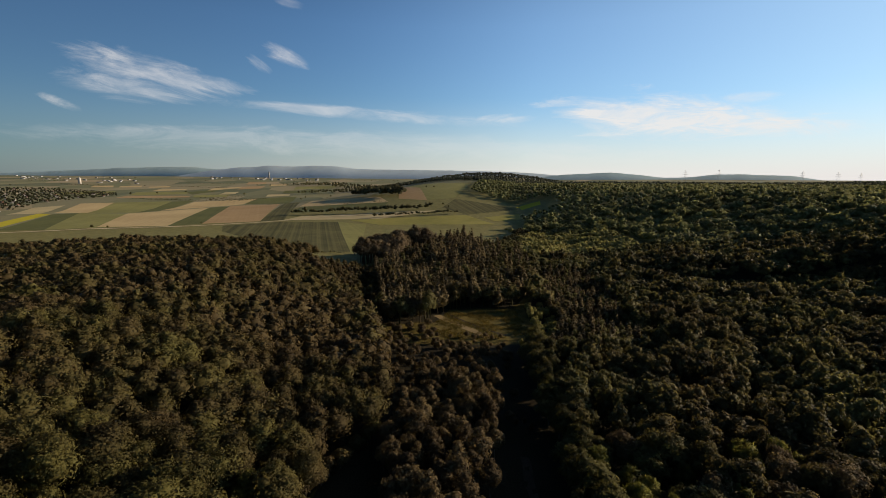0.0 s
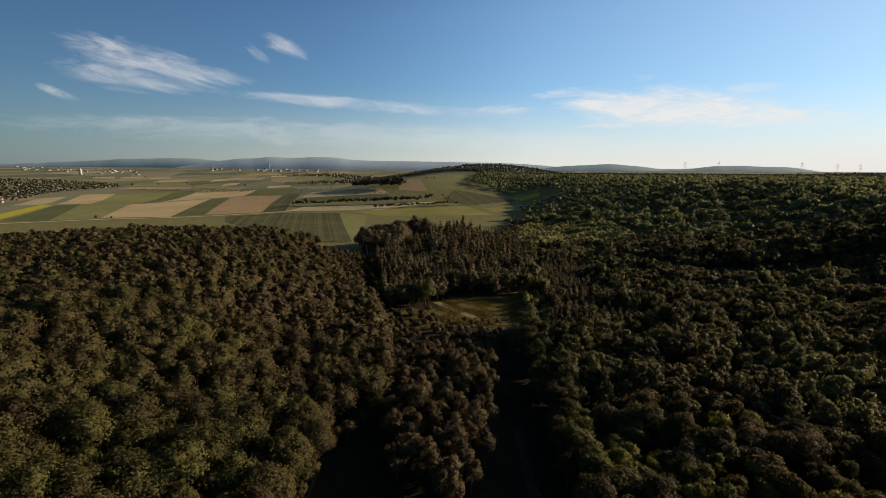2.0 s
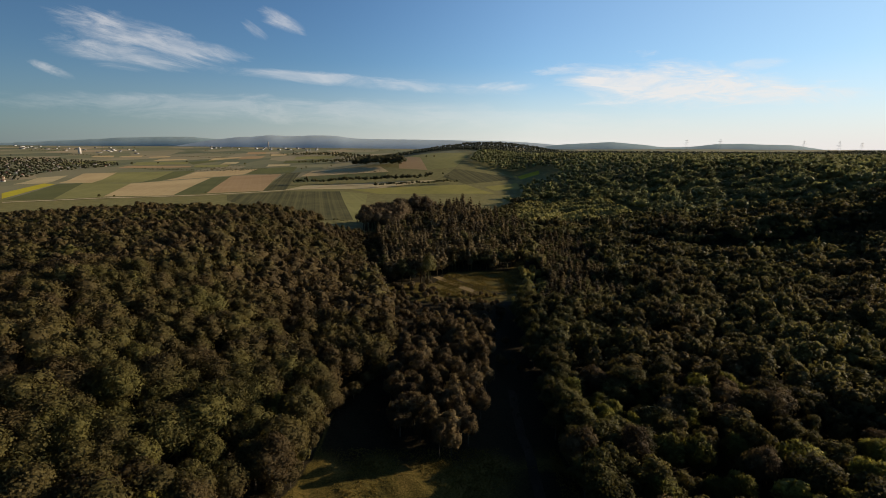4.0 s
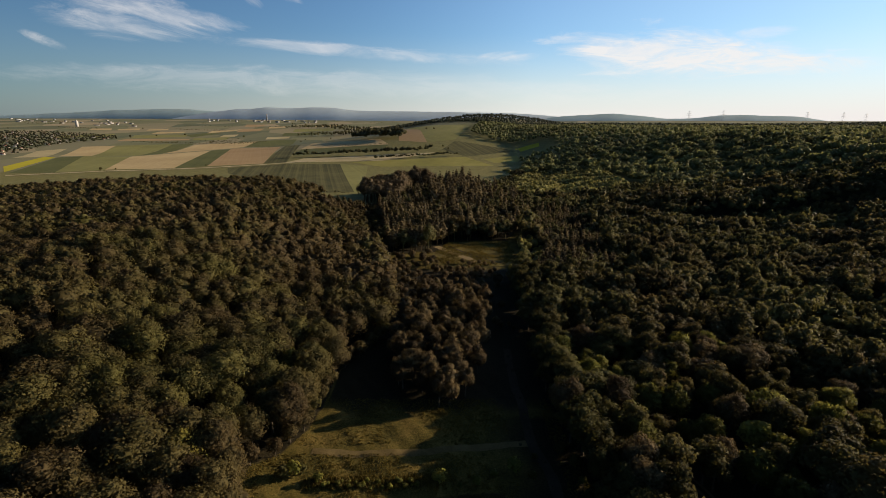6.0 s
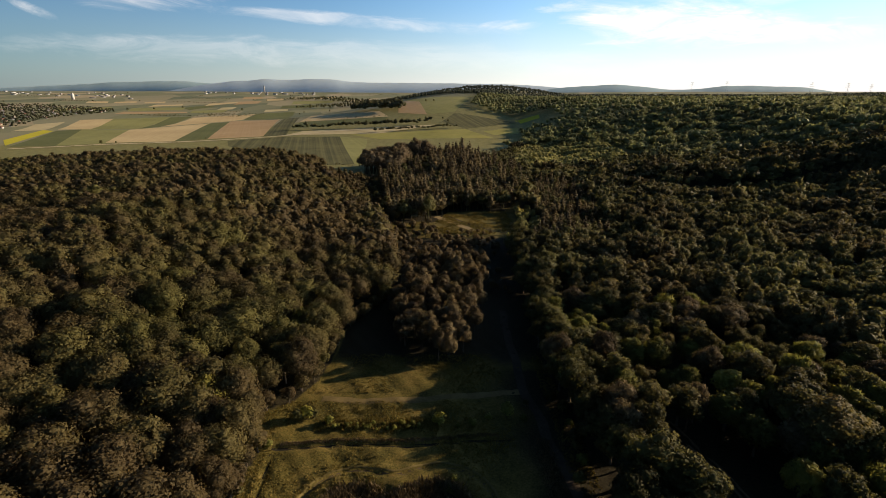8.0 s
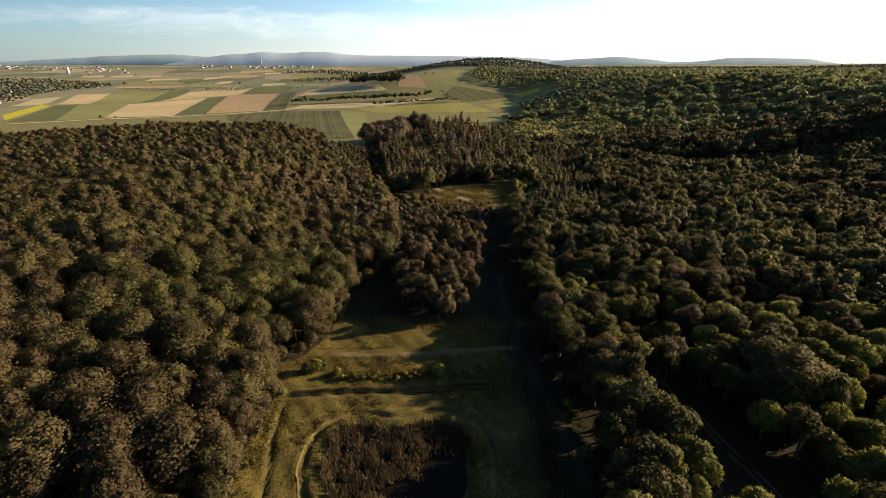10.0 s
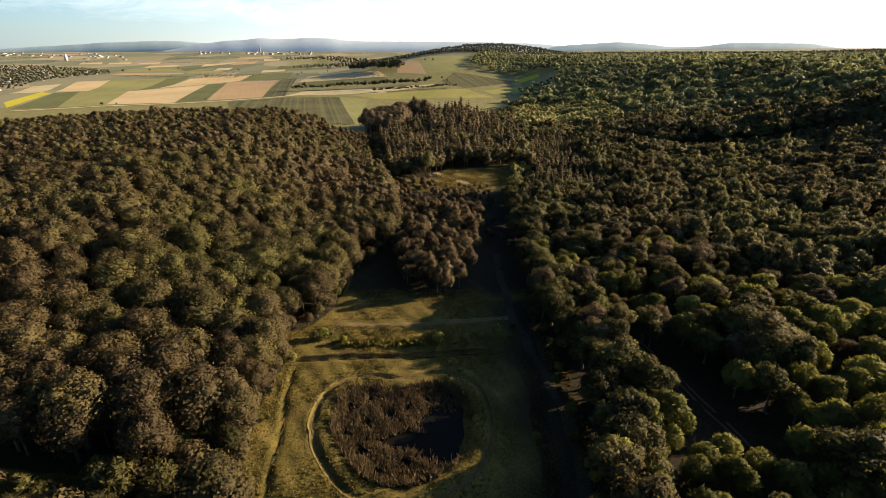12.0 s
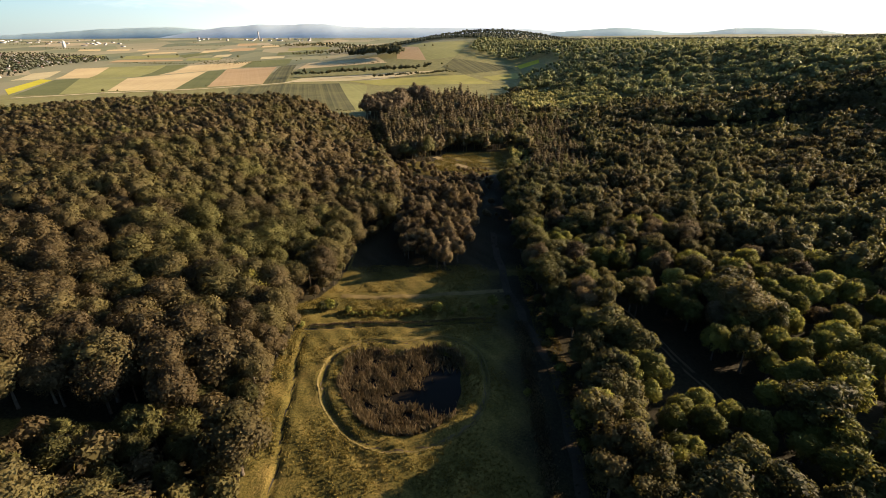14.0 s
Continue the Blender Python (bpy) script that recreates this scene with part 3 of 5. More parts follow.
PINES = [(-44, 395), (-6, 402), (4, 434), (52, 438), (66, 470), (84, 520), (100, 590), (78, 720), (20, 745), (-40, 735), (-62, 610), (-70, 540), (-48, 440)]
EAST_PINES = [(52, 335), (74, 368), (76, 430), (80, 500), (104, 560), (140, 540), (128, 440), (112, 350), (84, 322)]
GLADE_EDGE = [(40, 345), (52, 335), (74, 368), (76, 430), (62, 440), (56, 372)]
POPLARS = [(-94, 612), (-52, 612), (-46, 690), (-8, 700), (-18, 735), (-92, 690)]
YOUNG = [(88, 625), (110, 790), (150, 880), (260, 850), (235, 650)]
EAST_WOOD = [(112, 905), (150, 925), (170, 1108), (228, 1118), (268, 1180), (278, 1292), (236, 1310), (200, 1320), (135, 1398), (86, 1520), (130, 1800), (420, 1900), (2600, 1900), (1500, 560), (700, 560), (260, 625), (262, 835), (180, 845)]
CREST_WOOD = [(-250, 2080), (-130, 2060), (60, 2150), (130, 1800), (420, 1900), (2400, 1900), (2800, 2900), (300, 2800), (-420, 2700)]


# ---------------------------------------------------------------- ground
def spaced(stops):
    """Grid lines: (from, to, step) stretches joined."""
    out_lines = []
    for a, b, s in stops:
        out_lines.append(np.arange(a, b, s))
    return np.concatenate(out_lines)


gx = spaced([(-9000, -3000, 600), (-3000, -1400, 60), (-1400, -900, 25), (-900, -150, 20), (-150, -64, 4), (-64, -56, 2), (-56, 22, 0.9), (22, 48, 2), (48, 150, 4), (150, 900, 20), (900, 3000, 60), (3000, 9001, 600)])
gy = spaced([(-5000, -400, 500), (-400, 40, 20), (40, 60, 4), (60, 88, 2), (88, 146, 1.0), (146, 154, 0.7), (154, 215, 2), (215, 450, 4), (450, 1100, 14), (1100, 2600, 40), (2600, 4600, 100), (4600, 9001, 550)])
GX, GY = np.meshgrid(gx, gy)
GZ = ground_height(GX, GY)
nx, ny = len(gx), len(gy)
idx = np.arange(nx * ny).reshape(ny, nx)
quads = np.stack([idx[:-1, :-1], idx[:-1, 1:], idx[1:, 1:], idx[1:, :-1]], -1).reshape(-1, 4)
ground_me = mesh_of("ground", np.stack([GX, GY, GZ], -1).reshape(-1, 3), [quads], mat_ground)
fx, fy = GX.ravel(), GY.ravel()
wooded = np.zeros(len(fx), bool)
for outline in (OAK_HILL, BEECH_SIDE, COPSE, PINES, YOUNG, EAST_WOOD):
    wooded |= inside(outline, fx, fy)
wooded &= ~inside(GLADE, fx, fy)
# dark litter colour painted over open ground where the woods cast shade
shadowed = step(189, 200, fy + 3 * np.sin(fx * 0.35)) * (fy < 356) * (fx > -42) * (fx < 45)
shadowed = np.maximum(shadowed, step(12, 30, fx + 3 * np.sin(fy * 0.22)) * (fx < 45) * (fy < 190) * (fy > 40))
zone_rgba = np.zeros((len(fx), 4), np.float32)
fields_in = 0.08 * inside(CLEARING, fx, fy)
zone_rgba[:, 0], zone_rgba[:, 1], zone_rgba[:, 2], zone_rgba[:, 3] = np.maximum(wooded, shadowed), np.maximum(np.maximum(fields_in, step(640, 760, np.hypot(fx, fy))), step(425, 470, fy) * (fx < -40)), step(1700, 1850, np.hypot(fx, fy) - 0.6 * fx), 1
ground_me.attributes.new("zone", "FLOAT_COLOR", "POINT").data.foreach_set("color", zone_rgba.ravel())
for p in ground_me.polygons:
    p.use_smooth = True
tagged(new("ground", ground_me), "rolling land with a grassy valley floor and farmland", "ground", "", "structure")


def strip(name, line, width, mat, label, lift=0.06, per=2.0, kind="structure", category="path"):
    """A track draped over the ground along a line of plan points, with slightly wandering edges."""
    pts = [np.array(p, float) for p in line]
    dense = []
    for a, b in zip(pts, pts[1:]):
        n = max(2, int(np.linalg.norm(b - a) / per))
        dense += [a + (b - a) * i / n for i in range(n)]
    dense.append(pts[-1])
    d = np.array(dense)
    for _ in range(3):
        d[1:-1] = (d[:-2] + 2 * d[1:-1] + d[2:]) / 4
    t = np.gradient(d, axis=0)
    t /= np.linalg.norm(t, axis=1, keepdims=True)
    side = np.stack([-t[:, 1], t[:, 0]], 1)
    rows = []
    for k, u in enumerate((-0.5, -0.17, 0.17, 0.5)):
        w = width * (u + 0.08 * np.sin(np.arange(len(d)) * 0.7 + k * 2) * (abs(u) > 0.4))
        q = d + side * w[:, None]
        rows.append(np.column_stack([q, ground_height(q[:, 0], q[:, 1]) + lift]))
    v = np.stack(rows, 1)
    i = np.arange(len(d) * 4).reshape(len(d), 4)
    f = np.stack([i[:-1, :-1], i[1:, :-1], i[1:, 1:], i[:-1, 1:]], -1).reshape(-1, 4)[:, ::-1]
    return tagged(new(name, mesh_of(name, v.reshape(-1, 3), [f], mat)), label, category, "", kind)


# ---------------------------------------------------------------- fields of the plain
def field(label, mat, a, b, c, d, lift=0.2):
    """A sown or mown field: a quadrilateral draped over the land."""
    line = np.linspace(0, 1, 20)
    n = len(line)
    u, v = np.meshgrid(line, line)
    a, b, c, d = (np.array(p, float) for p in (a, b, c, d))
    u, v = u[..., None], v[..., None]
    q = (a * (1 - u) + b * u) * (1 - v) + (d * (1 - u) + c * u) * v
    z = ground_height(q[..., 0], q[..., 1]) + lift
    i = np.arange(n * n).reshape(n, n)
    f = np.stack([i[:-1, :-1], i[:-1, 1:], i[1:, 1:], i[1:, :-1]], -1).reshape(-1, 4)
    me = mesh_of("field", np.concatenate([q, z[..., None]], -1).reshape(-1, 3), [f], mat)
    return tagged(new("field", me), label, "field", "fields of the plain", "structure")


ROW = 0.35
crop_tan = earth("stubble", (0.40, 0.298, 0.148), (0.56, 0.438, 0.232), fine=0.08, coarse=0.006, rows=(ROW, 6, 0.5), bump=0)
crop_brown = earth("ploughed soil", (0.33, 0.222, 0.112), (0.44, 0.312, 0.162), fine=0.08, coarse=0.006, rows=(ROW, 6, 0.5), bump=0)
crop_green = earth("green wheat", (0.18, 0.18, 0.062), (0.28, 0.268, 0.098), fine=0.08, coarse=0.006, rows=(ROW, 8, 0.5), bump=0)
crop_dark = earth("dark green crop", (0.088, 0.10, 0.036), (0.145, 0.15, 0.055), fine=0.08, coarse=0.006, rows=(ROW, 8, 0.5), bump=0)
crop_olive = earth("olive crop", (0.064, 0.066, 0.027), (0.140, 0.130, 0.052), fine=0.1, coarse=0.012, rows=(0.25, 11, 1.7), bump=0)
crop_yellow = earth("flowering rape", (0.34, 0.31, 0.02), (0.55, 0.47, 0.04), fine=0.1, coarse=0.01, bump=0)
crop_pale = earth("pale stubble", (0.36, 0.30, 0.16), (0.52, 0.44, 0.25), fine=0.1, coarse=0.01, bump=0)
crop_bright = earth("bright meadow", (0.20, 0.195, 0.052), (0.33, 0.30, 0.085), fine=0.06, coarse=0.008, bump=0)

field("yellow flowering rape field on the plain", crop_yellow, (-817, 955), (-994, 1309), (-1042, 1333), (-913, 1063))
field("dark green field beside the yellow rape", crop_dark, (-795, 939), (-720, 951), (-956, 1357), (-989, 1309))
field("green wheat field on the plain", crop_green, (-720, 951), (-659, 999), (-823, 1345), (-956, 1357))
field("wide tan stubble field", crop_tan, (-665, 1007), (-542, 1031), (-723, 1589), (-823, 1345))
field("dark green strip between stubble fields", crop_dark, (-542, 1031), (-495, 1075), (-683, 1649), (-723, 1589))
field("brown ploughed field", crop_brown, (-495, 1075), (-391, 1115), (-540, 1701), (-699, 1685))
field("olive green crop beside ploughed soil", crop_olive, (-391, 1115), (-346, 1131), (-486, 1753), (-540, 1749))
field("pale stubble field near the village", crop_pale, (-1091, 1293), (-1041, 1337), (-1163, 1579), (-1187, 1493))
field("tan stubble field near the village", crop_tan, (-1019, 1353), (-938, 1361), (-1097, 1709), (-1165, 1647))
field("green wheat field behind the stubble", crop_green, (-938, 1361), (-820, 1381), (-959, 1807), (-1097, 1709))
field("dark green field behind the stubble", crop_dark, (-820, 1381), (-802, 1457), (-896, 1843), (-953, 1795))
field("long tan stubble field", crop_tan, (-802, 1457), (-686, 1749), (-722, 1987), (-875, 1801))
field("dark green field on the plain", crop_dark, (-680, 1751), (-520, 1725), (-607, 2117), (-731, 2001))
field("olive crop field with sown rows by the wood", crop_olive, (-395, 943), (-178, 703), (-123, 715), (-217, 1083))
field("olive crop field along the pale road", crop_olive, (-395, 943), (-217, 1083), (-338, 1099), (-435, 1035))
field("mown green strip beside the crop", crop_green, (-123, 715), (-112, 715), (-152, 1039), (-217, 1083))
field("tan terrace field under the copse", crop_tan, (-414, 1489), (-147, 1405), (-192, 1573), (-453, 1773))
field("dark terrace strip above the hedge", crop_dark, (-375, 1281), (-150, 1329), (-147, 1405), (-406, 1469))
field("pale terrace strip below the hedge", crop_pale, (-348, 1131), (-136, 1119), (-12, 1225), (-328, 1205))
field("brown field on the hillside", crop_brown, (-124, 1461), (-40, 1389), (-75, 1717), (-159, 1913))
field("green meadow on the hilltop", crop_green, (-40, 1389), (36, 1421), (97, 1749), (-140, 1961))
field("olive field at the foot of the hill", crop_olive, (-1, 1265), (54, 1161), (186, 1241), (35, 1401))
field("yellow strip at the wood's edge", crop_yellow, (181, 1281), (190, 1233), (235, 1237), (242, 1285))
field("yellow-green strip below the wood", crop_bright, (91, 1127), (110, 1079), (164, 1099), (188, 1193))
field("bright green meadow below the hedges", crop_bright, (-201, 1111), (-125, 1035), (106, 1039), (53, 1157))
FAR_FIELDS = [
    ("tan", crop_tan, (-1630, 2345), (-1554, 2387), (-1624, 2502), (-1695, 2460)), ("tan", crop_tan, (-1534, 2398), (-1453, 2440), (-1520, 2560), (-1574, 2477)),
    ("tan", crop_tan, (-1406, 2416), (-1346, 2492), (-1385, 2575), (-1442, 2495)), ("tan", crop_tan, (-1276, 2222), (-1188, 2338), (-1215, 2411), (-1307, 2329)),
    ("brown", crop_brown, (-1200, 1868), (-982, 1972), (-1006, 2023), (-1224, 1974)), ("tan", crop_tan, (-1084, 2339), (-1027, 2530), (-1049, 2668), (-1128, 2492)),
    ("pale", crop_pale, (-941, 2137), (-894, 2185), (-928, 2316), (-973, 2264)), ("brown", crop_brown, (-995, 2453), (-922, 2567), (-965, 2751), (-1054, 2666)),
    ("brown", crop_brown, (-1115, 2867), (-1039, 2960), (-1100, 3149), (-1197, 3107)), ("tan", crop_tan, (-948, 2757), (-880, 2836), (-920, 3005), (-991, 2915)),
    ("pale", crop_pale, (-723, 2076), (-651, 2155), (-674, 2246), (-755, 2192)), ("green", crop_green, (-973, 1975), (-868, 2036), (-899, 2151), (-1015, 2081)),
    ("dark green", crop_dark, (-1038, 2105), (-1030, 2358), (-1091, 2376), (-1118, 2212)), ("green", crop_green, (-1463, 1931), (-1333, 2055), (-1396, 2168), (-1541, 2060)),
    ("green", crop_green, (-1230, 2001), (-1073, 2125), (-1123, 2247), (-1295, 2141)), ("dark green", crop_dark, (-717, 2270), (-591, 2373), (-615, 2524), (-760, 2445)),
    ("tan", crop_tan, (-749, 2997), (-635, 3095), (-655, 3230), (-791, 3188)), ("green", crop_green, (-745, 2533), (-575, 2667), (-602, 2862), (-796, 2754)),
]
for tone, crop, *corners in FAR_FIELDS:
    field(tone + " field far out on the plain", crop, *corners, 0.8)
strip("road", [(-763, 895), (-643, 975), (-534, 1011), (-440, 1058), (-343, 1117), (-255, 1181), (-169, 1185)], 11, mat_chalk, "pale unpaved field road across the plain", 0.7, 12, "structure", "road")


# ---------------------------------------------------------------- hills on the skyline
def ridge(name, label, mat, heights, dist, thick=260):
    """A far range of hills: a rounded ridge along the skyline; heights are (bearing, rise) rows."""
    b0 = np.linspace(heights[0][0], heights[-1][0], 120)
    rise = np.interp(b0, [p[0] for p in heights], [p[1] for p in heights])
    k = np.ones(5) / 5
    rise[2:-2] = np.convolve(rise, k, "valid")
    rng = np.random.default_rng(5)
    rise = rise + np.convolve(rng.normal(0, 0.0008, 124), np.ones(5) / 5, "valid")
    rows = []
    for depth, part_of in ((-1.4, -0.3), (-0.7, 0.4), (0, 1.0), (0.5, 0.5)):
        d = dist + depth * thick
        z = np.where(part_of < 0, 0, 95 + (rise * part_of - 0.012 * (1 - part_of)) * d)
        rows.append(np.column_stack([b0 * d, np.full(len(b0), d) + 40, z]))
    v = np.stack(rows, 0)
    i = np.arange(v.shape[0] * v.shape[1]).reshape(v.shape[0], v.shape[1])
    f = np.stack([i[:-1, :-1], i[:-1, 1:], i[1:, 1:], i[1:, :-1]], -1).reshape(-1, 4)
    me = mesh_of(name, v.reshape(-1, 3), [f], mat)
    return tagged(new(name, me), label, "hills", "", "structure")


# blue-grey distance haze is put into these base colours
mat_blue_haze_hill = earth("far hills tinted with blue haze", (0.34, 0.44, 0.53), (0.43, 0.53, 0.60), fine=0.02, coarse=0.003, bump=0)
mat_green_haze_hill = earth("far wooded hills tinted with haze", (0.23, 0.34, 0.39), (0.32, 0.43, 0.47), fine=0.02, coarse=0.004, bump=0)
ridge("backdrop", "long wooded hill range in blue haze on the horizon", mat_green_haze_hill,
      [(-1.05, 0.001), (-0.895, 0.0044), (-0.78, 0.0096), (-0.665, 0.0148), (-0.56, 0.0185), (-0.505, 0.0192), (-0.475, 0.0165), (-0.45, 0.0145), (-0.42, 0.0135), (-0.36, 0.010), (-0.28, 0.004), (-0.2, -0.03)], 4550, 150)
ridge("backdrop", "distant hill range in blue haze on the horizon", mat_blue_haze_hill,
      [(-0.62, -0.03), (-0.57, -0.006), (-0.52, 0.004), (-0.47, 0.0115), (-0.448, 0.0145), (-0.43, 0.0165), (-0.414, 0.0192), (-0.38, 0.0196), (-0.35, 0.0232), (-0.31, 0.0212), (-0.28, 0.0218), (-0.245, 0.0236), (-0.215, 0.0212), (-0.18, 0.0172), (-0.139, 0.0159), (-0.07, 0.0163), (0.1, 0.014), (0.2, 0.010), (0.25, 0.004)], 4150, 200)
ridge("backdrop", "low wooded hills in blue-green haze on the horizon", mat_green_haze_hill,
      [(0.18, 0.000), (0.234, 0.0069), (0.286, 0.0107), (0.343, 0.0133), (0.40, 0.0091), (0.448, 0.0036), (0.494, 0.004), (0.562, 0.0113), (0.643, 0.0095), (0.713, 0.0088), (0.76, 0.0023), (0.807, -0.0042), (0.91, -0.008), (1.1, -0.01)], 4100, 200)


# ---------------------------------------------------------------- woods
def stand(kind, name, mat, label, category, group, x, y, size, seed, uneven=0.15):
    """Trees of the near stretch, each a thing of its own, copied from a few shapes."""
    r = np.random.default_rng(seed)
    first = {}
    for px, py in zip(x, y):
        shape = int(r.integers(0, 6))
        k = r.uniform(*size)
        w = k * r.uniform(0.9, 1.15)
        k = k ** 0.5 * (sum(size) / 2) ** 0.5
        m = Matrix.Translation((px, py, float(ground_height(px, py)))) @ Matrix.Rotation(r.uniform(0, 6.283), 4, "Z") @ Matrix.Diagonal((w, w, k * r.uniform(1.03 - uneven, 1.03 + uneven), 1))
        if shape not in first:
            first[shape] = kind.thing(name, mat, shape, label, category, group)
            first[shape].matrix_basis = m
        else:
            copy_to(first[shape], m)


def cut(x, y, *holes):
    keep = np.ones(len(x), bool)
    for hole in holes:
        keep &= ~inside(hole, x, y)
    return x[keep], y[keep]


SINGLES = [
    (-67, 151, 1.15, OAK, mat_gold, "bright yellow-green oak among brownish ones"),
    (50, 111, 0.85, BEECH, mat_fresh, "bright yellow-green beech at the wood's edge"),
    (102, 141, 1.5, OAK, mat_oak, "very broad purplish brown oak above the beeches"),
    (43, 199, 0.95, BEECH, mat_beech, "tall pale-tipped beech beside the track"),
    (-55, 202, 1.0, OAK, mat_gold, "yellowish oak at the edge of the hill wood"),
    (90, 167, 1.4, SLIM, mat_fresh, "slender pale green tree rising above the beeches"),
]


def room(x, y):
    """Leaves space round the trees that stand out."""
    keep = np.ones(len(x), bool)
    for px, py, k, *rest in SINGLES:
        keep &= np.hypot(x - px, y - py) > 4.6 * k
    return x[keep], y[keep]


# the oak hill
x, y = room(*cut(*scatter(1, OAK_HILL, 8.3, 0.42), GLADE, GLADE_FRONT))
keep = in_view(x, y)
x, y = x[keep], y[keep]
order = np.argsort(np.hypot(x + 55, y - 115))[:210]
near = np.zeros(len(x), bool)
near[order] = True
stand(OAK, "oak_tree", mat_oak, "broad oak with brownish young leaves in dense wood", "tree", "oaks of the hill wood", x[near], y[near], (0.68, 1.28), 31, 0.07)
gx_, gy_ = scatter(30, GLADE_FRONT, 6.6, 0.46)
low = np.random.default_rng(12).uniform(size=len(gx_)) < 0.5
stand(SMALL, "young_oak_tree", mat_oak, "low bushy young oak before the glade", "tree", "low growth before the glade", gx_[low], gy_[low], (0.9, 1.6), 34)
stand(FEATHER, "young_ash_tree", mat_beech, "low feathery green tree before the glade", "tree", "low growth before the glade", gx_[~low], gy_[~low], (0.55, 0.9), 35)
wood("oak_woodland", "dense brownish oak wood covering the hill", OAK, "mid", mat_oak_wood, x[~near & (y < 300)], y[~near & (y < 300)], 32, (0.7, 1.2), clumps=0.04)
wood("oak_woodland", "far edge of the brownish oak wood on the hill", OAK, "far", mat_oak_wood, x[~near & (y >= 300)], y[~near & (y >= 300)], 33, (0.7, 1.2), clumps=0.04)

x, y = scatter(29, [(-640, 506), (-420, 545), (-300, 574), (-306, 592), (-425, 566), (-640, 526)], 6.5, 0.48)
keep = in_view(x, y)
wood("young_woodland", "pale green scrub along the top of the hill wood", SMALL, "mid", mat_young_wood, x[keep], y[keep], 89, (0.5, 1.1))

# the beech side
x, y = room(*cut(*scatter(2, BEECH_SIDE, 9.2, 0.46), RIDE, RIDE_FRONT, LOW_STRIP, EAST_PINES, GLADE_EDGE))
keep = in_view(x, y)
x, y = x[keep], y[keep]
order = np.argsort(np.hypot(x - 55, y - 120))[:230]
near = np.zeros(len(x), bool)
near[order] = True
bright = near & (np.random.default_rng(9).uniform(size=len(x)) < 0.34 + 0.25 * (y < 118) + 0.3 * ((x > 78) & (y < 165)))
brown = near & ~bright & (np.random.default_rng(10).uniform(size=len(x)) < 0.2)
plain = near & ~bright & ~brown
stand(BEECH, "beech_tree", mat_beech, "round-crowned green beech in dense wood", "tree", "beeches of the valley side", x[plain], y[plain], (0.5, 1.2), 41)
stand(OAK, "oak_tree", mat_copse, "oak with brownish young leaves among green beeches", "tree", "oaks of the valley side", x[brown], y[brown], (0.6, 1.0), 49)
stand(FEATHER, "ash_tree", mat_fresh, "feathery ash in bright yellow-green spring leaf", "tree", "ashes of the valley side", x[bright], y[bright], (0.6, 1.1), 44)
rx_, ry_ = cut(*scatter(25, RIDE_FRONT, 7.6, 0.44), RIDE)
stand(FEATHER, "young_ash_tree", mat_fresh, "low feathery green tree before the forest ride", "tree", "low trees before the ride", rx_, ry_, (0.5, 0.78), 50)
wood("beech_woodland", "dense green beech wood on the valley side", BEECH, "mid", mat_beech_wood, x[~near & (y < 400)], y[~near & (y < 400)], 42, (0.75, 1.2))
wood("beech_woodland", "dense green beech wood farther up the valley", BEECH, "far", mat_beech_wood, x[~near & (y >= 400)], y[~near & (y >= 400)], 43, (0.8, 1.3))
x, y = scatter(26, [(104, 556), (262, 610), (262, 662), (235, 656), (88, 630)], 8.0)
wood("beech_woodland", "green beeches on the slope behind the hollow", BEECH, "far", mat_beech_wood, x, y, 58, (0.7, 1.0))
x, y = scatter(18, LOW_STRIP, 6.5)
wood("young_woodland", "low scrub in a hollow of the wood", BEECH, "far", mat_beech_wood, x, y, 45, (0.45, 0.8))

# the close-set outer rows of both woods
def edge_rows(outline, gap, offsets, seed, wander=1.0):
    r_ = np.random.default_rng(seed)
    ex, ey = [], []
    for (x0, y0), (x1, y1) in zip(outline, outline[1:]):
        n_ = max(1, int(math.hypot(x1 - x0, y1 - y0) / gap))
        for i_ in range(n_):
            for o_ in offsets:
                ex.append(x0 + (x1 - x0) * i_ / n_ + o_ + r_.uniform(-1, 1) * wander)
                ey.append(y0 + (y1 - y0) * i_ / n_ + r_.uniform(-1.2, 1.2))
    return np.array(ex), np.array(ey)


ex, ey = edge_rows(BEECH_SIDE[:9], 6.6, (2.0, 7.0), 45, 3.0)
stand(BEECH, "edge_tree", mat_beech, "leafy tree in the close outer row of the wood", "tree", "outer row of the beech wood", ex, ey, (0.62, 1.12), 46)
ex, ey = edge_rows(OAK_HILL[:12], 5.0, (-1.0,), 47)
stand(SMALL, "edge_bush", mat_oak, "bushy young oak at the wood's edge", "tree", "bushy edge of the oak wood", ex, ey, (0.6, 1.1), 48)

# the copse in the valley
x, y = scatter(3, COPSE, 7.0, 0.46)
stand(SLIM, "copse_tree", mat_copse, "slender green tree in the valley copse", "tree", "trees of the valley copse", x, y, (0.62, 1.18), 51)
x, y = cut(*scatter(13, THICKET, 7.2, 0.48), OAK_HILL)
stand(SMALL, "thicket_tree", mat_copse, "low bushy tree in the valley thicket", "tree", "trees of the valley thicket", x, y, (0.38, 0.9), 52)
r = np.random.default_rng(53)
stand(SMALL, "corridor_tree", mat_copse, "low bushy tree beside the shaded valley track", "tree", "low trees beside the track", r.uniform(23, 35, 16), r.uniform(255, 345, 16), (0.35, 0.75), 54)
stand(SMALL, "thicket_bush", mat_copse, "low leafy bush at the front of the forest clearing", "bush", "bushes of the forest clearing", r.uniform(-9, 34, 34), r.uniform(342, 372, 34), (0.25, 0.6), 55)

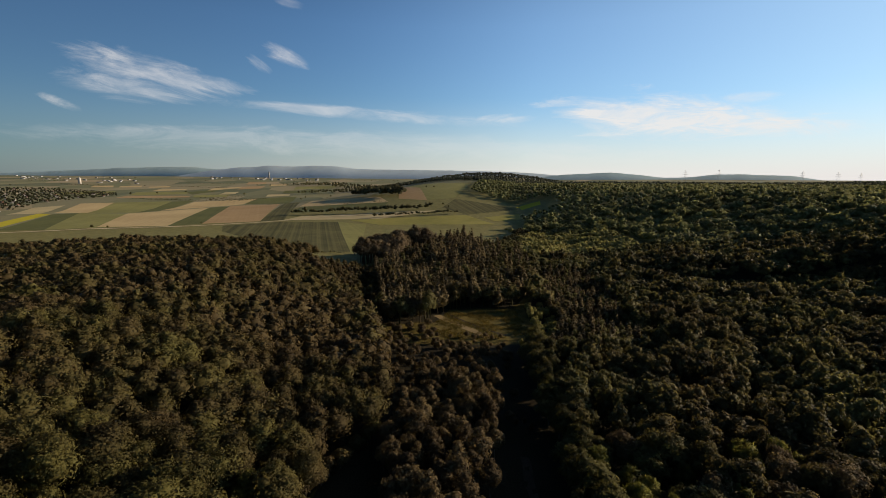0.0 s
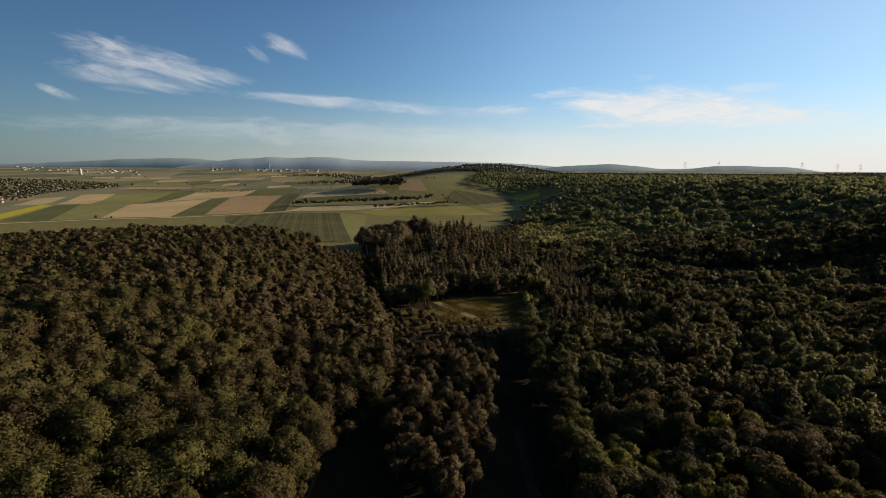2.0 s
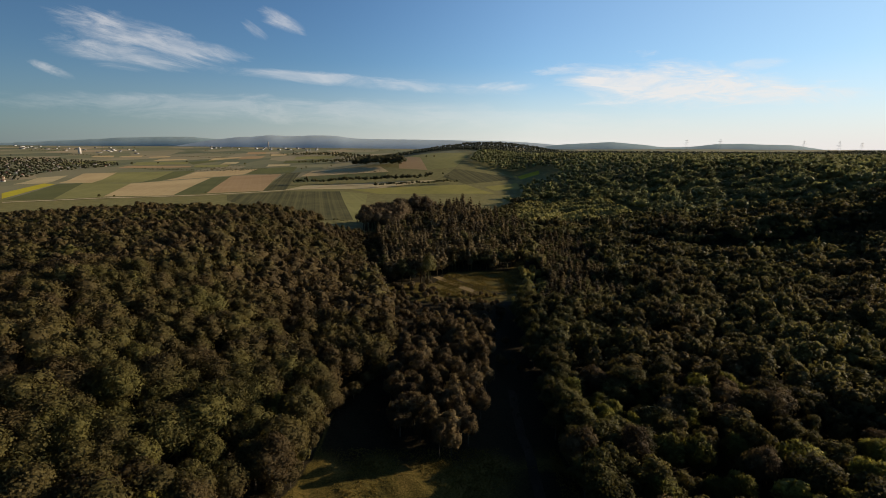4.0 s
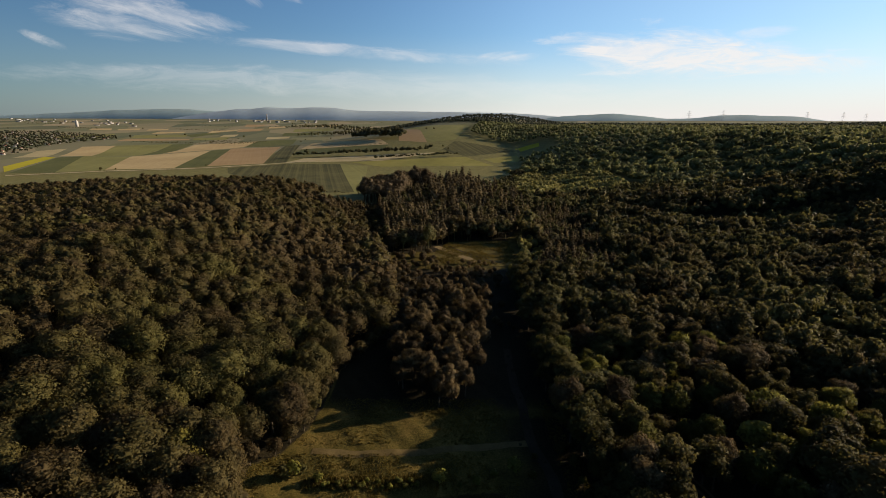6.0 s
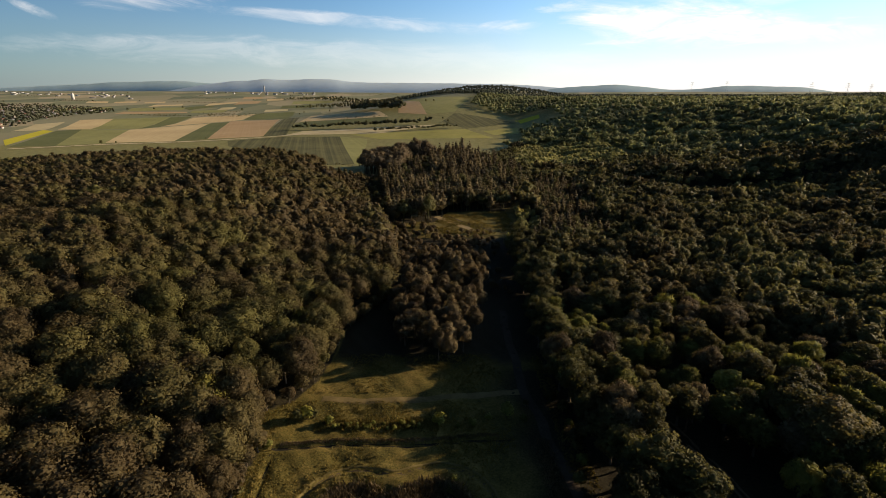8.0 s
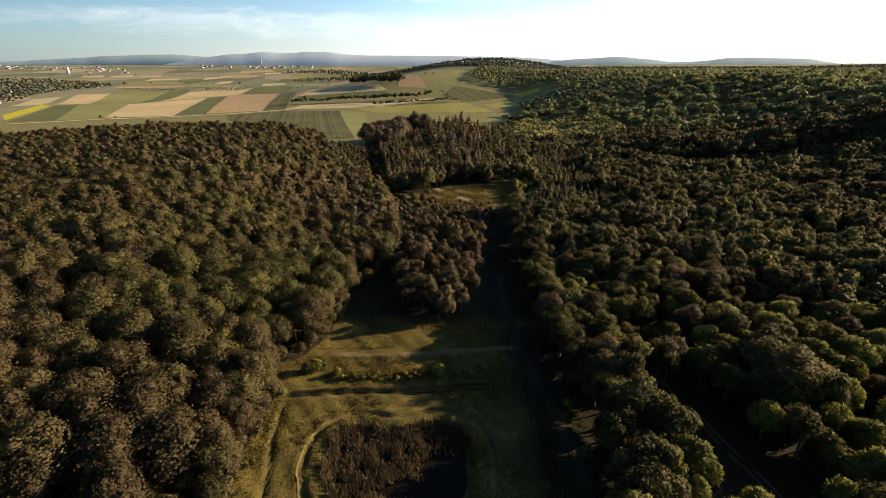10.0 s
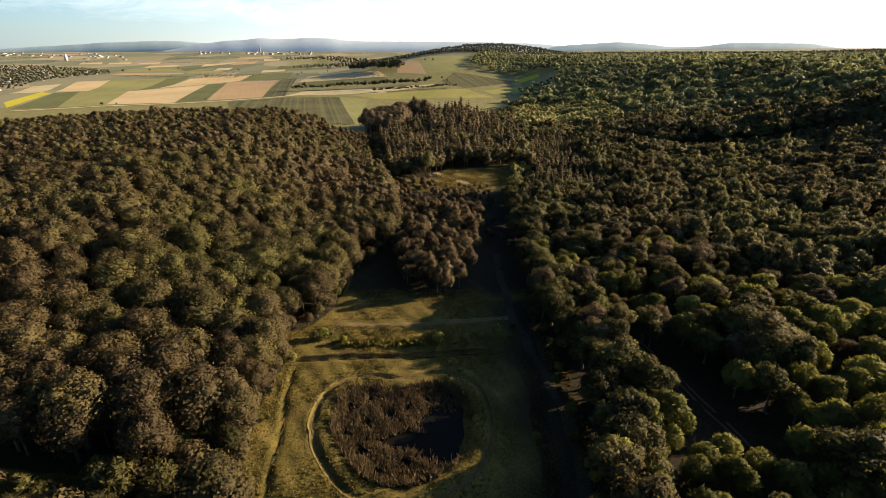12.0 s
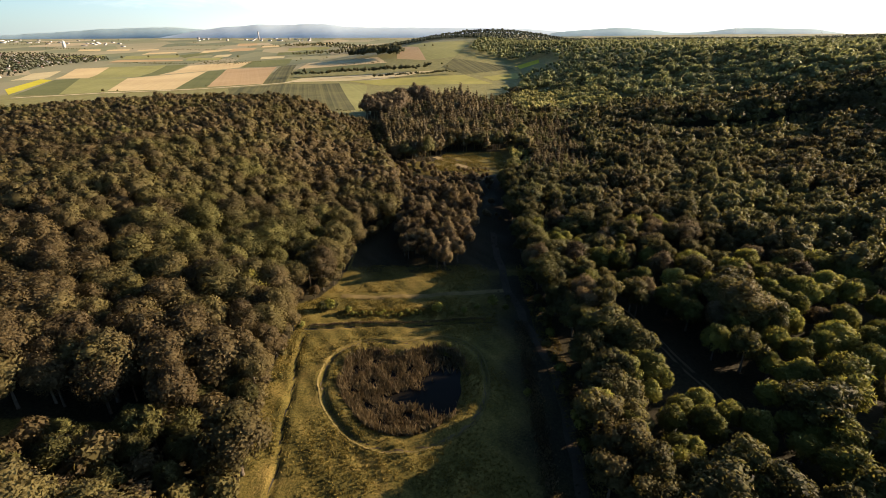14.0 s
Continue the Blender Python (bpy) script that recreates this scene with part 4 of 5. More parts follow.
# single trees that stand out
for px, py, k, kind, mat, label in SINGLES:
    ob = kind.thing("single_tree", mat, 2, label, "tree", "")
    ob.matrix_basis = Matrix.Translation((px, py, float(ground_height(px, py)))) @ Matrix.Diagonal((k, k, k ** 0.4, 1))

# pines, plantation, far woods
x, y = scatter(4, PINES, 7.0, 0.42)
mixed = np.random.default_rng(17).uniform(size=len(x)) < 0.3 + 0.3 * (x > 45) + 0.2 * (y > 640)
wood("mixed_woodland", "green broadleaf trees among the dark pines", BEECH, "mid", mat_beech_wood, x[mixed], y[mixed], 66, (0.7, 1.3), True)
x, y = x[~mixed], y[~mixed]
wood("pine_woodland", "dark pine stand with pointed tops", PINE, "mid", mat_pine_wood, x[(y < 540) | (x > 55) | (x <= -15)], y[(y < 540) | (x > 55) | (x <= -15)], 61, (0.75, 1.25), True)
wood("pine_woodland", "tall back part of the dark pine stand", PINE, "mid", mat_pine_wood, x[(y >= 540) & (x <= 55) & (x > -15)], y[(y >= 540) & (x <= 55) & (x > -15)], 56, (1.1, 1.6), True)
x, y = scatter(28, [(-48, 425), (-70, 438), (-96, 476), (-128, 520), (-118, 545), (-66, 560), (-48, 450)], 8.0, 0.45)
wood("mixed_woodland", "brownish broadleaf trees between oak hill and pines", BEECH, "mid", mat_oak_wood, x, y, 85, (0.5, 0.9), True)
x, y = scatter(24, [(-118, 545), (-140, 545), (-150, 580), (-110, 600), (-84, 590), (-80, 560)], 8.5, 0.48)
wood("young_woodland", "scattered low trees in the grassy slot beside the wood", SMALL, "mid", mat_beech_wood, x, y, 57, (0.4, 1.0))
x, y = scatter(19, EAST_PINES, 6.0)
some = np.random.default_rng(18).uniform(size=len(x)) < 0.3
wood("pine_woodland", "dark mixed pines beside the forest clearing", PINE, "mid", mat_pine_wood, x[~some], y[~some], 68, (0.5, 0.85), True)
wood("mixed_woodland", "green broadleaf trees beside the forest clearing", BEECH, "mid", mat_beech_wood, x[some], y[some], 69, (0.5, 0.85), True)
x, y = scatter(20, GLADE_EDGE, 6.5)
wood("young_woodland", "low pale trees at the edge of the clearing", SMALL, "mid", mat_young_wood, x, y, 70, (0.5, 1.0))
x, y = scatter(23, [(-192, 596), (-158, 590), (-140, 628), (-176, 648)], 8.0)
wood("field_copse", "clump of broad dark trees at the wood's end", OAK, "mid", mat_oak_wood, x, y, 80, (0.8, 1.1))
x, y = scatter(14, POPLARS, 6.5)
wood("poplar_woodland", "tall pale green poplars at the wood's end", OAK, "mid", mat_poplar, x, y, 65, (1.25, 1.7), True)
x, y = scatter(27, [(82, 700), (104, 690), (120, 790), (158, 884), (126, 912), (92, 800)], 8.0, 0.45)
wood("beech_woodland", "dark green trees behind the young plantation", BEECH, "far", mat_beech_wood, x, y, 59, (0.7, 0.95))
x, y = scatter(5, YOUNG, 6.0)
wood("young_woodland", "pale green young plantation", BEECH, "tiny", mat_young_wood, x, y, 62, (0.8, 0.95))
x, y = cut(*scatter(6, EAST_WOOD, 14.5, 0.42), LOW_STRIP)
keep = in_view(x, y) & (y < 1000)
wood("far_woodland", "wide green forest on the plateau", BEECH, "far", mat_far_wood_haze, x[keep], y[keep], 63, (1.1, 1.9), False, 0.78, 0.16)
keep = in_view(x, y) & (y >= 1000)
wood("far_woodland", "wide green forest reaching to the skyline", BEECH, "tiny", mat_far_wood_haze, x[keep], y[keep], 67, (0.95, 1.35), False, 0.9, 0.14)
x, y = scatter(7, CREST_WOOD, 19.0)
keep = in_view(x, y)
wood("far_woodland", "forest on the far crest", BEECH, "tiny", mat_crest_wood_haze, x[keep], y[keep], 64, (0.9, 1.4))


def tree_line(name, label, line, gap, size, seed, kind=BEECH, mat=mat_hedge, spread=3.0, level="far"):
    r = np.random.default_rng(seed)
    px, py = [], []
    for (x0, y0), (x1, y1) in zip(line, line[1:]):
        n = max(1, int(math.hypot(x1 - x0, y1 - y0) / gap))
        for i in range(n):
            px.append(x0 + (x1 - x0) * i / n + r.uniform(-spread, spread))
            py.append(y0 + (y1 - y0) * i / n + r.uniform(-spread, spread))
    return wood(name, label, kind, level, mat, np.array(px), np.array(py), seed, size)


tree_line("hedgerow", "row of dark green field trees", [(-359, 1243), (-218, 1228), (-111, 1223), (-22, 1238)], 5.5, (0.6, 1.3), 71, spread=5)
tree_line("hedgerow", "low dark hedge between fields", [(-151, 1140), (-54, 1160), (41, 1178)], 5, (0.4, 0.85), 72)
tree_line("hedgerow", "thin hedge on a terrace edge", [(-280, 1437), (-147, 1405)], 9, (0.15, 0.45), 73)
tree_line("hedgerow", "low hedge at the meadow's end", [(-166, 703), (-117, 691)], 4, (0.12, 0.3), 74)
tree_line("hedgerow", "far hedge on the plain", [(-1063, 1825), (-937, 1831)], 14, (0.3, 0.7), 75, spread=8)
far_rows = np.random.default_rng(79)
for i in range(16):
    d, b, n_ = far_rows.uniform(1750, 3000), far_rows.uniform(-0.85, -0.2), far_rows.uniform(60, 260)
    tree_line("hedgerow", "far line of dark trees on the plain", [(b * d, d), (b * d + n_, d + far_rows.uniform(-25, 25))], 11, (0.3, 0.75), 120 + i, spread=5, level="tiny")
x, y = scatter(8, [(-302, 1701), (-122, 1491), (-110, 1541), (-150, 1641), (-280, 1761)], 9)
wood("field_copse", "dark copse among the fields", BEECH, "tiny", mat_hedge, x, y, 76, (1.5, 2.0))
x, y = scatter(9, [(-637, 2229), (-430, 2315), (-330, 2561), (-407, 2503), (-597, 2297)], 22)
wood("field_copse", "dark strip of wood on the far plain", BEECH, "tiny", mat_hedge, x, y, 77, (1.0, 1.5))
x, y = scatter(10, [(-887, 2813), (-621, 2769), (-157, 2121), (-250, 2501), (-354, 2705), (-615, 3015)], 30)
wood("field_copse", "broken woods on the far plain", BEECH, "tiny", mat_hedge, x, y, 78, (1.0, 1.7))


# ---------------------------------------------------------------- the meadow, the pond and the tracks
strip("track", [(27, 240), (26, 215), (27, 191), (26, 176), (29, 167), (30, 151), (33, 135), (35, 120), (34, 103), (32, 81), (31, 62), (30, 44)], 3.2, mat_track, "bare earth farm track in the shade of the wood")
strip("path", [(-41, 171.5), (-28, 170.6), (-15, 170.8), (4, 173), (25, 175.4)], 3.0, mat_dry, "pale dry grass path across the meadow")
strip("ditch", [(x_, 150.6 + 0.045 * x_ + 0.5 * math.sin(x_ * 0.16)) for x_ in range(-50, 22, 3)], 0.9, mat_ditch, "narrow dark ditch across the meadow", category="ditch")
strip("ditch", [(-49.6 + 0.145 * (145 - y_) + 0.35 * math.sin(y_ * 0.23), y_) for y_ in range(146, 52, -3)], 0.8, mat_ditch, "narrow winding dark ditch through rough grass", category="ditch")
for off in (-1.0, 1.0):
    strip("track", [(68 + off, 160), (71 + off, 150), (73 + off, 143), (75 + off, 130), (77.5 + off, 119), (80 + off, 106), (83 + off, 95)], 0.9, mat_rim, "bare wheel rut of the shaded forest track")
strip("path", [(-6, 418), (10, 394), (29, 368)], 6, mat_worn, "dry grass strip across the forest clearing")
# dark strip paints the shadow line along a rut
strip("track", [(3, 420), (14, 403), (24, 390), (40, 372)], 2.2, mat_track, "wheel rut with painted shadow line across the forest clearing")
strip("path", [(-8, 400), (4, 385), (20, 364)], 2.5, mat_path, "worn grass path in the forest clearing")
strip("path", [(8, 428), (30, 431), (50, 432)], 3.0, mat_path, "worn grass path in the forest clearing")
angles = np.linspace(0.0, 2 * math.pi, 140)
rim = ring_radius(angles)
strip("path", [(POND[0] + math.cos(a) * r, POND[1] + math.sin(a) * r) for a, r in zip(angles, rim)], 0.9, mat_rim, "trodden earth path sunk round the pond", 0.05, 1.0)

# pale strip: worn rim plus the painted sunlit lip of the sunken path
strip("path", [(POND[0] + math.cos(a) * (r + 1.15), POND[1] + math.sin(a) * (r + 1.15)) for a, r in zip(angles, rim)], 0.5, mat_path, "pale grass rim round the pond with painted sunlit edge", 0.05, 1.0)

# water
n = 72
wa = np.linspace(0, 2 * math.pi, n, endpoint=False)
wr = ring_radius(wa) - 4.6
wv = np.concatenate([[[POND[0], POND[1], -3.9]], np.stack([POND[0] + np.cos(wa) * wr, POND[1] + np.sin(wa) * wr, np.full(n, -3.9)], 1)])
wf = np.array([(0, 1 + i, 1 + (i + 1) % n) for i in range(n)])
tagged(new("water", mesh_of("water", wv, [wf], mat_water)), "dark still water of a small pond", "pond", "", "structure")


def tufts(name, label, category, mat, x, y, height, width, seed, blades=3):
    """Upright blades in loose tufts, joined into one patch."""
    r = np.random.default_rng(seed)
    x, y = np.repeat(x, blades), np.repeat(y, blades)
    x, y = x + r.normal(0, width * 0.7, len(x)), y + r.normal(0, width * 0.7, len(y))
    z = ground_height(x, y) - 0.05
    a, h = r.uniform(0, 6.283, len(x)), height * r.uniform(0.5, 1.25, len(x))
    w = width * r.uniform(0.35, 0.8, len(x))
    lean = r.normal(0, 0.28, (2, len(x))) * h
    p0 = np.stack([x - np.cos(a) * w, y - np.sin(a) * w, z], 1)
    p1 = np.stack([x + np.cos(a) * w, y + np.sin(a) * w, z], 1)
    p2 = np.stack([x + np.cos(a) * w * 0.5 + lean[0] * 0.5, y + np.sin(a) * w * 0.5 + lean[1] * 0.5, z + h * 0.65], 1)
    p3 = np.stack([x + lean[0], y + lean[1], z + h], 1)
    v = np.stack([p0, p1, p2, p3], 1).reshape(-1, 3)
    i = np.arange(len(x))[:, None] * 4
    f = np.concatenate([i + [0, 1, 2], i + [0, 2, 3]])
    t = np.repeat(np.clip(r.beta(2, 2, len(x)) + 0.3 * np.sin(x * 0.3) * np.sin(y * 0.24), 0, 1), 4)
    return tagged(new(name, mesh_of(name, v, [f], mat, t)), label, category, "", "stuff")


r = np.random.default_rng(81)
gx_, gy_ = r.uniform(-38, 14, 15000), r.uniform(90, 143, 15000)
dd = np.hypot(gx_ - POND[0], gy_ - POND[1]) - ring_radius(np.arctan2(gy_ - POND[1], gx_ - POND[0]))
bed = (dd < -5.0) & (np.sin(gx_ * 0.55 + 1) * np.sin(gy_ * 0.6 + gx_ * 0.2) + r.normal(0, 0.35, len(gx_)) > -0.45) & ~((((gx_ - 1) / 9.5) ** 2 + ((gy_ - 116) / 12.5) ** 2 + r.normal(0, 0.22, len(gx_)) < 1) | (((gx_ + 9) / 7) ** 2 + ((gy_ - 113) / 3.6) ** 2 < 1))
tufts("reeds", "dense dry brown reeds standing in the pond", "reeds", mat_reed, gx_[bed], gy_[bed], 2.1, 0.24, 82, 4)
gx_, gy_ = r.uniform(-58, 40, 42000), r.uniform(56, 200, 42000)
dd = np.hypot(gx_ - POND[0], gy_ - POND[1]) - ring_radius(np.arctan2(gy_ - POND[1], gx_ - POND[0]))
open_ = (np.abs(dd) > 0.9) & (dd > -7) & ~inside(OAK_HILL, gx_, gy_) & ~inside(BEECH_SIDE, gx_, gy_) & ~((gx_ > 20) & (gx_ < 33)) & (np.abs(gy_ - 172.5) > 2.2)
patchy = np.sin(gx_ * 0.21 + 0.6) + np.sin(gy_ * 0.17 + gx_ * 0.05) + r.normal(0, 0.6, len(gx_)) > -0.1
tufts("grass", "rough tufted meadow grass on the valley floor", "grass", mat_grass, gx_[open_ & patchy], gy_[open_ & patchy], 0.42, 0.3, 83, 3)

wy = r.uniform(70, 152, 2600)
wx = 25.6 + 0.06 * (wy - 99) + r.normal(0, 1.2, 2600)
tufts("weeds", "pale dry weeds along the shaded farm track", "weeds", mat_reed, wx, wy, 0.7, 0.25, 84, 2)

hx = r.uniform(-40, -2, 1500)
hy = 158.6 + r.normal(0, 1.3, 1500) + 0.6 * np.sin(hx * 0.5)
tufts("tall_herbs", "row of tall yellowish herbs in the meadow", "herbs", mat_grass, hx, hy, 0.85, 0.26, 86, 3)
hx = r.uniform(-48, 16, 1400)
hy = 152.4 + 0.045 * hx + 0.5 * np.sin(hx * 0.16) + r.normal(0, 0.5, 1400)
tufts("tall_grass", "tall pale grass along the ditch bank", "grass", mat_reed, hx, hy, 0.45, 0.2, 87, 3)
hx, hy = r.uniform(-8, 54, 5200), r.uniform(362, 434, 5200)
glade_in = inside(CLEARING, hx, hy) & (np.sin(hx * 0.3) + np.sin(hy * 0.27 + hx * 0.1) + r.normal(0, 0.5, len(hx)) > -0.5)
tufts("clearing_grass", "rough tufted grass of the forest clearing", "grass", mat_grass, hx[glade_in], hy[glade_in], 0.8, 0.5, 88, 3)

# bushes of the meadow
bushes = [(-2, 159, 1.0), (19.4, 163, 1.05), (13.2, 160.5, 0.6), (8, 157.4, 0.7), (3.5, 157, 0.4), (-36, 159.2, 0.7), (2, 136, 0.5), (24, 160, 0.6),
          (-46, 160, 1.0), (-43.4, 161.5, 1.1), (-41.5, 162, 0.8), (26, 168, 0.5), (-51, 148, 0.7), (-52.5, 131, 0.6), (-50, 120, 0.5), (24.5, 112, 0.6), (25, 117, 0.4)]
for i in range(26):
    bushes.append((-37 + i * 1.15 + r.uniform(-0.6, 0.6), 157.6 + r.uniform(-1.4, 1.4), r.uniform(0.18, 0.42)))
for i in range(14):
    bushes.append((r.uniform(34, 38), 92 + i * 6 + r.uniform(-2, 2), r.uniform(0.5, 1.1)))
made = {}
for i, (px, py, k) in enumerate(bushes):
    m = Matrix.Translation((px, py, float(ground_height(px, py)))) @ Matrix.Rotation(i * 1.7, 4, "Z") @ Matrix.Diagonal((k * 1.35, k * 1.35, k * 1.4, 1))
    mat = mat_fresh if i % 3 == 0 or i < 8 or 19 <= i < 45 else mat_beech
    key = (i % 6, mat.name)
    if key in made:
        copy_to(made[key], m)
    else:
        made[key] = BUSH.thing("bush", mat, i % 6, "small leafy bush standing in rough meadow grass", "bush", "bushes of the meadow")
        made[key].matrix_basis = m


# ---------------------------------------------------------------- village and far buildings
def plain_paint(name, colour, rough=0.8):
    m, t, p, o = material(name)
    pos = t.nodes.new("ShaderNodeNewGeometry").outputs["Position"]
    link(t, ramp_node(t, noise_node(t, pos, 0.6, 4), [(0.3, tuple(c * 0.85 for c in colour)), (0.7, colour)]), p.inputs["Base Color"])
    p.inputs["Roughness"].default_value = rough
    return m


mat_wall_white = plain_paint("white render", (0.50, 0.48, 0.44))
mat_wall_cream = plain_paint("cream render", (0.48, 0.41, 0.31))
# far town walls are dimmed in the colour itself to suggest haze
mat_haze_wall = plain_paint("pale concrete greyed for haze", (0.36, 0.36, 0.35))
mat_roof_red = plain_paint("red tiles", (0.20, 0.10, 0.07))
mat_roof_dark = plain_paint("dark tiles", (0.11, 0.08, 0.07))
mat_glass = plain_paint("dark window glass", (0.03, 0.04, 0.05), 0.15)
mat_steel = plain_paint("galvanised steel", (0.5, 0.51, 0.52), 0.45)


def box(x0, x1, y0, y1, z0, z1):
    v = np.array([(x, y, z) for x in (x0, x1) for y in (y0, y1) for z in (z0, z1)], float)
    return v, np.array([(0, 1, 3, 2), (4, 6, 7, 5), (0, 4, 5, 1), (2, 3, 7, 6), (0, 2, 6, 4), (1, 5, 7, 3)])


def joined(boxes):
    vs, fs, base = [], [], 0
    for b in boxes:
        v, f = box(*b)
        vs.append(v)
        fs.append(f + base)
        base += 8
    return np.concatenate(vs), np.concatenate(fs)


def house(wall_mat, roof_mat, length, width, eaves, label):
    """A gabled house: walls, roof with overhang, windows on both long sides, a chimney."""
    ob = tagged(new("house"), label, "house", "houses of the village")
    l, w, h = length / 2, width / 2, width * 0.42
    v, f = box(-l, l, -w, w, -3, eaves)
    gable = np.array([(-l, -w, eaves), (-l, w, eaves), (-l, 0, eaves + h), (l, -w, eaves), (l, w, eaves), (l, 0, eaves + h)], float)
    part("wall", mesh_of("house_wall", np.concatenate([v, gable]), [f[:5], np.array([(8, 10, 9), (11, 12, 13)])], wall_mat), ob)
    o = 0.5
    e = eaves - o * h / w
    rv = []
    for up in (0, 0.3):
        rv += [(-l - o, -w - o, e + up), (l + o, -w - o, e + up), (l + o, 0, eaves + h + up + 0.05), (-l - o, 0, eaves + h + up + 0.05), (l + o, w + o, e + up), (-l - o, w + o, e + up)]
    rf = np.array([(0, 3, 2, 1), (3, 5, 4, 2), (6, 7, 8, 9), (9, 8, 10, 11), (0, 1, 7, 6), (4, 5, 11, 10), (1, 2, 8, 7), (2, 4, 10, 8), (3, 0, 6, 9), (5, 3, 9, 11)])
    roof = part("roof", mesh_of("house_roof", np.array(rv, float), [rf], roof_mat), ob)
    part("chimney", mesh_of("house_chimney", *[(q if i == 0 else [q]) for i, q in enumerate(box(l * 0.3, l * 0.3 + 0.8, 0.6, 1.4, eaves, eaves + h + 1.2))], roof_mat), roof)
    for s in (-1, 1):
        for k in range(3):
            xk = -l * 0.6 + k * l * 0.6
            wv, wf = box(xk - 0.6, xk + 0.6, s * w - 0.06, s * w + 0.06, eaves * 0.45, eaves * 0.45 + 1.4)
            part("window", mesh_of("house_window", wv, [wf], mat_glass), ob)
    return ob


kinds = [house(mat_wall_white, mat_roof_red, 14, 10, 5, "white village house with a red tiled roof"), house(mat_wall_cream, mat_roof_red, 16, 10, 4, "cream village house with a red tiled roof"),
         house(mat_wall_white, mat_roof_dark, 12, 9, 5.5, "white village house with a dark roof"), house(mat_wall_white, mat_roof_dark, 24, 12, 5, "long white farm building with a dark roof")]
VILLAGE = [(-1215, 1370), (-1160, 1375), (-1270, 1600), (-1262, 1713), (-1240, 1925), (-1330, 2040), (-1655, 2150), (-1860, 2100), (-1790, 1851)]
x, y = scatter(15, VILLAGE, 56, 0.45)
keep = in_view(x, y, 200)
x, y = x[keep], y[keep]
r = np.random.default_rng(91)
used = set()
for px, py in zip(x, y):
    k = int(r.choice(4, p=[0.35, 0.25, 0.3, 0.1]))
    m = Matrix.Translation((px, py, float(ground_height(px, py)))) @ Matrix.Rotation(0.4 + r.choice([0, 1.57]) + r.normal(0, 0.15), 4, "Z") @ Matrix.Scale(0.62, 4)
    if k in used:
        copy_to(kinds[k], m)
    else:
        used.add(k)
        kinds[k].matrix_basis = m
x, y = scatter(16, VILLAGE, 17, 0.45)
keep = in_view(x, y, 200) & (np.random.default_rng(5).uniform(size=len(x)) < 0.8)
wood("garden_trees", "dark garden trees among village houses", BEECH, "tiny", mat_garden, x[keep] + 12, y[keep] + 5, 92, (0.45, 0.95))

# tall white silo and low sheds of the far town
silo = tagged(new("silo"), "tall white grain silo rising from the far town", "silo")
silo.matrix_basis = Matrix.Translation((-1848, 2577, float(ground_height(-1848, 2577))))
part("tower", mesh_of("silo_tower", *[(q if i == 0 else [q]) for i, q in enumerate(box(-5, 5, -5, 5, -3, 27))], mat_wall_white), silo)
part("headhouse", mesh_of("silo_head", *[(q if i == 0 else [q]) for i, q in enumerate(box(-2, 2, -3, 3, 27, 32))], mat_wall_white), silo)


def shed(px, py, l, w, h, mat, turn):
    ob = tagged(new("far_building"), "pale flat-roofed building of the far town", "building", "buildings of the far town")
    ob.matrix_basis = Matrix.Translation((px, py, float(ground_height(px, py)))) @ Matrix.Rotation(turn, 4, "Z")
    v, f = box(-l / 2, l / 2, -w / 2, w / 2, -4, h)
    part("wall", mesh_of("far_wall", v, [f], mat), ob)
    v, f = box(-l / 2 - 0.6, l / 2 + 0.6, -w / 2 - 0.6, w / 2 + 0.6, h, h + 1.2)
    part("roof", mesh_of("far_roof", v, [f], mat_roof_dark), ob)


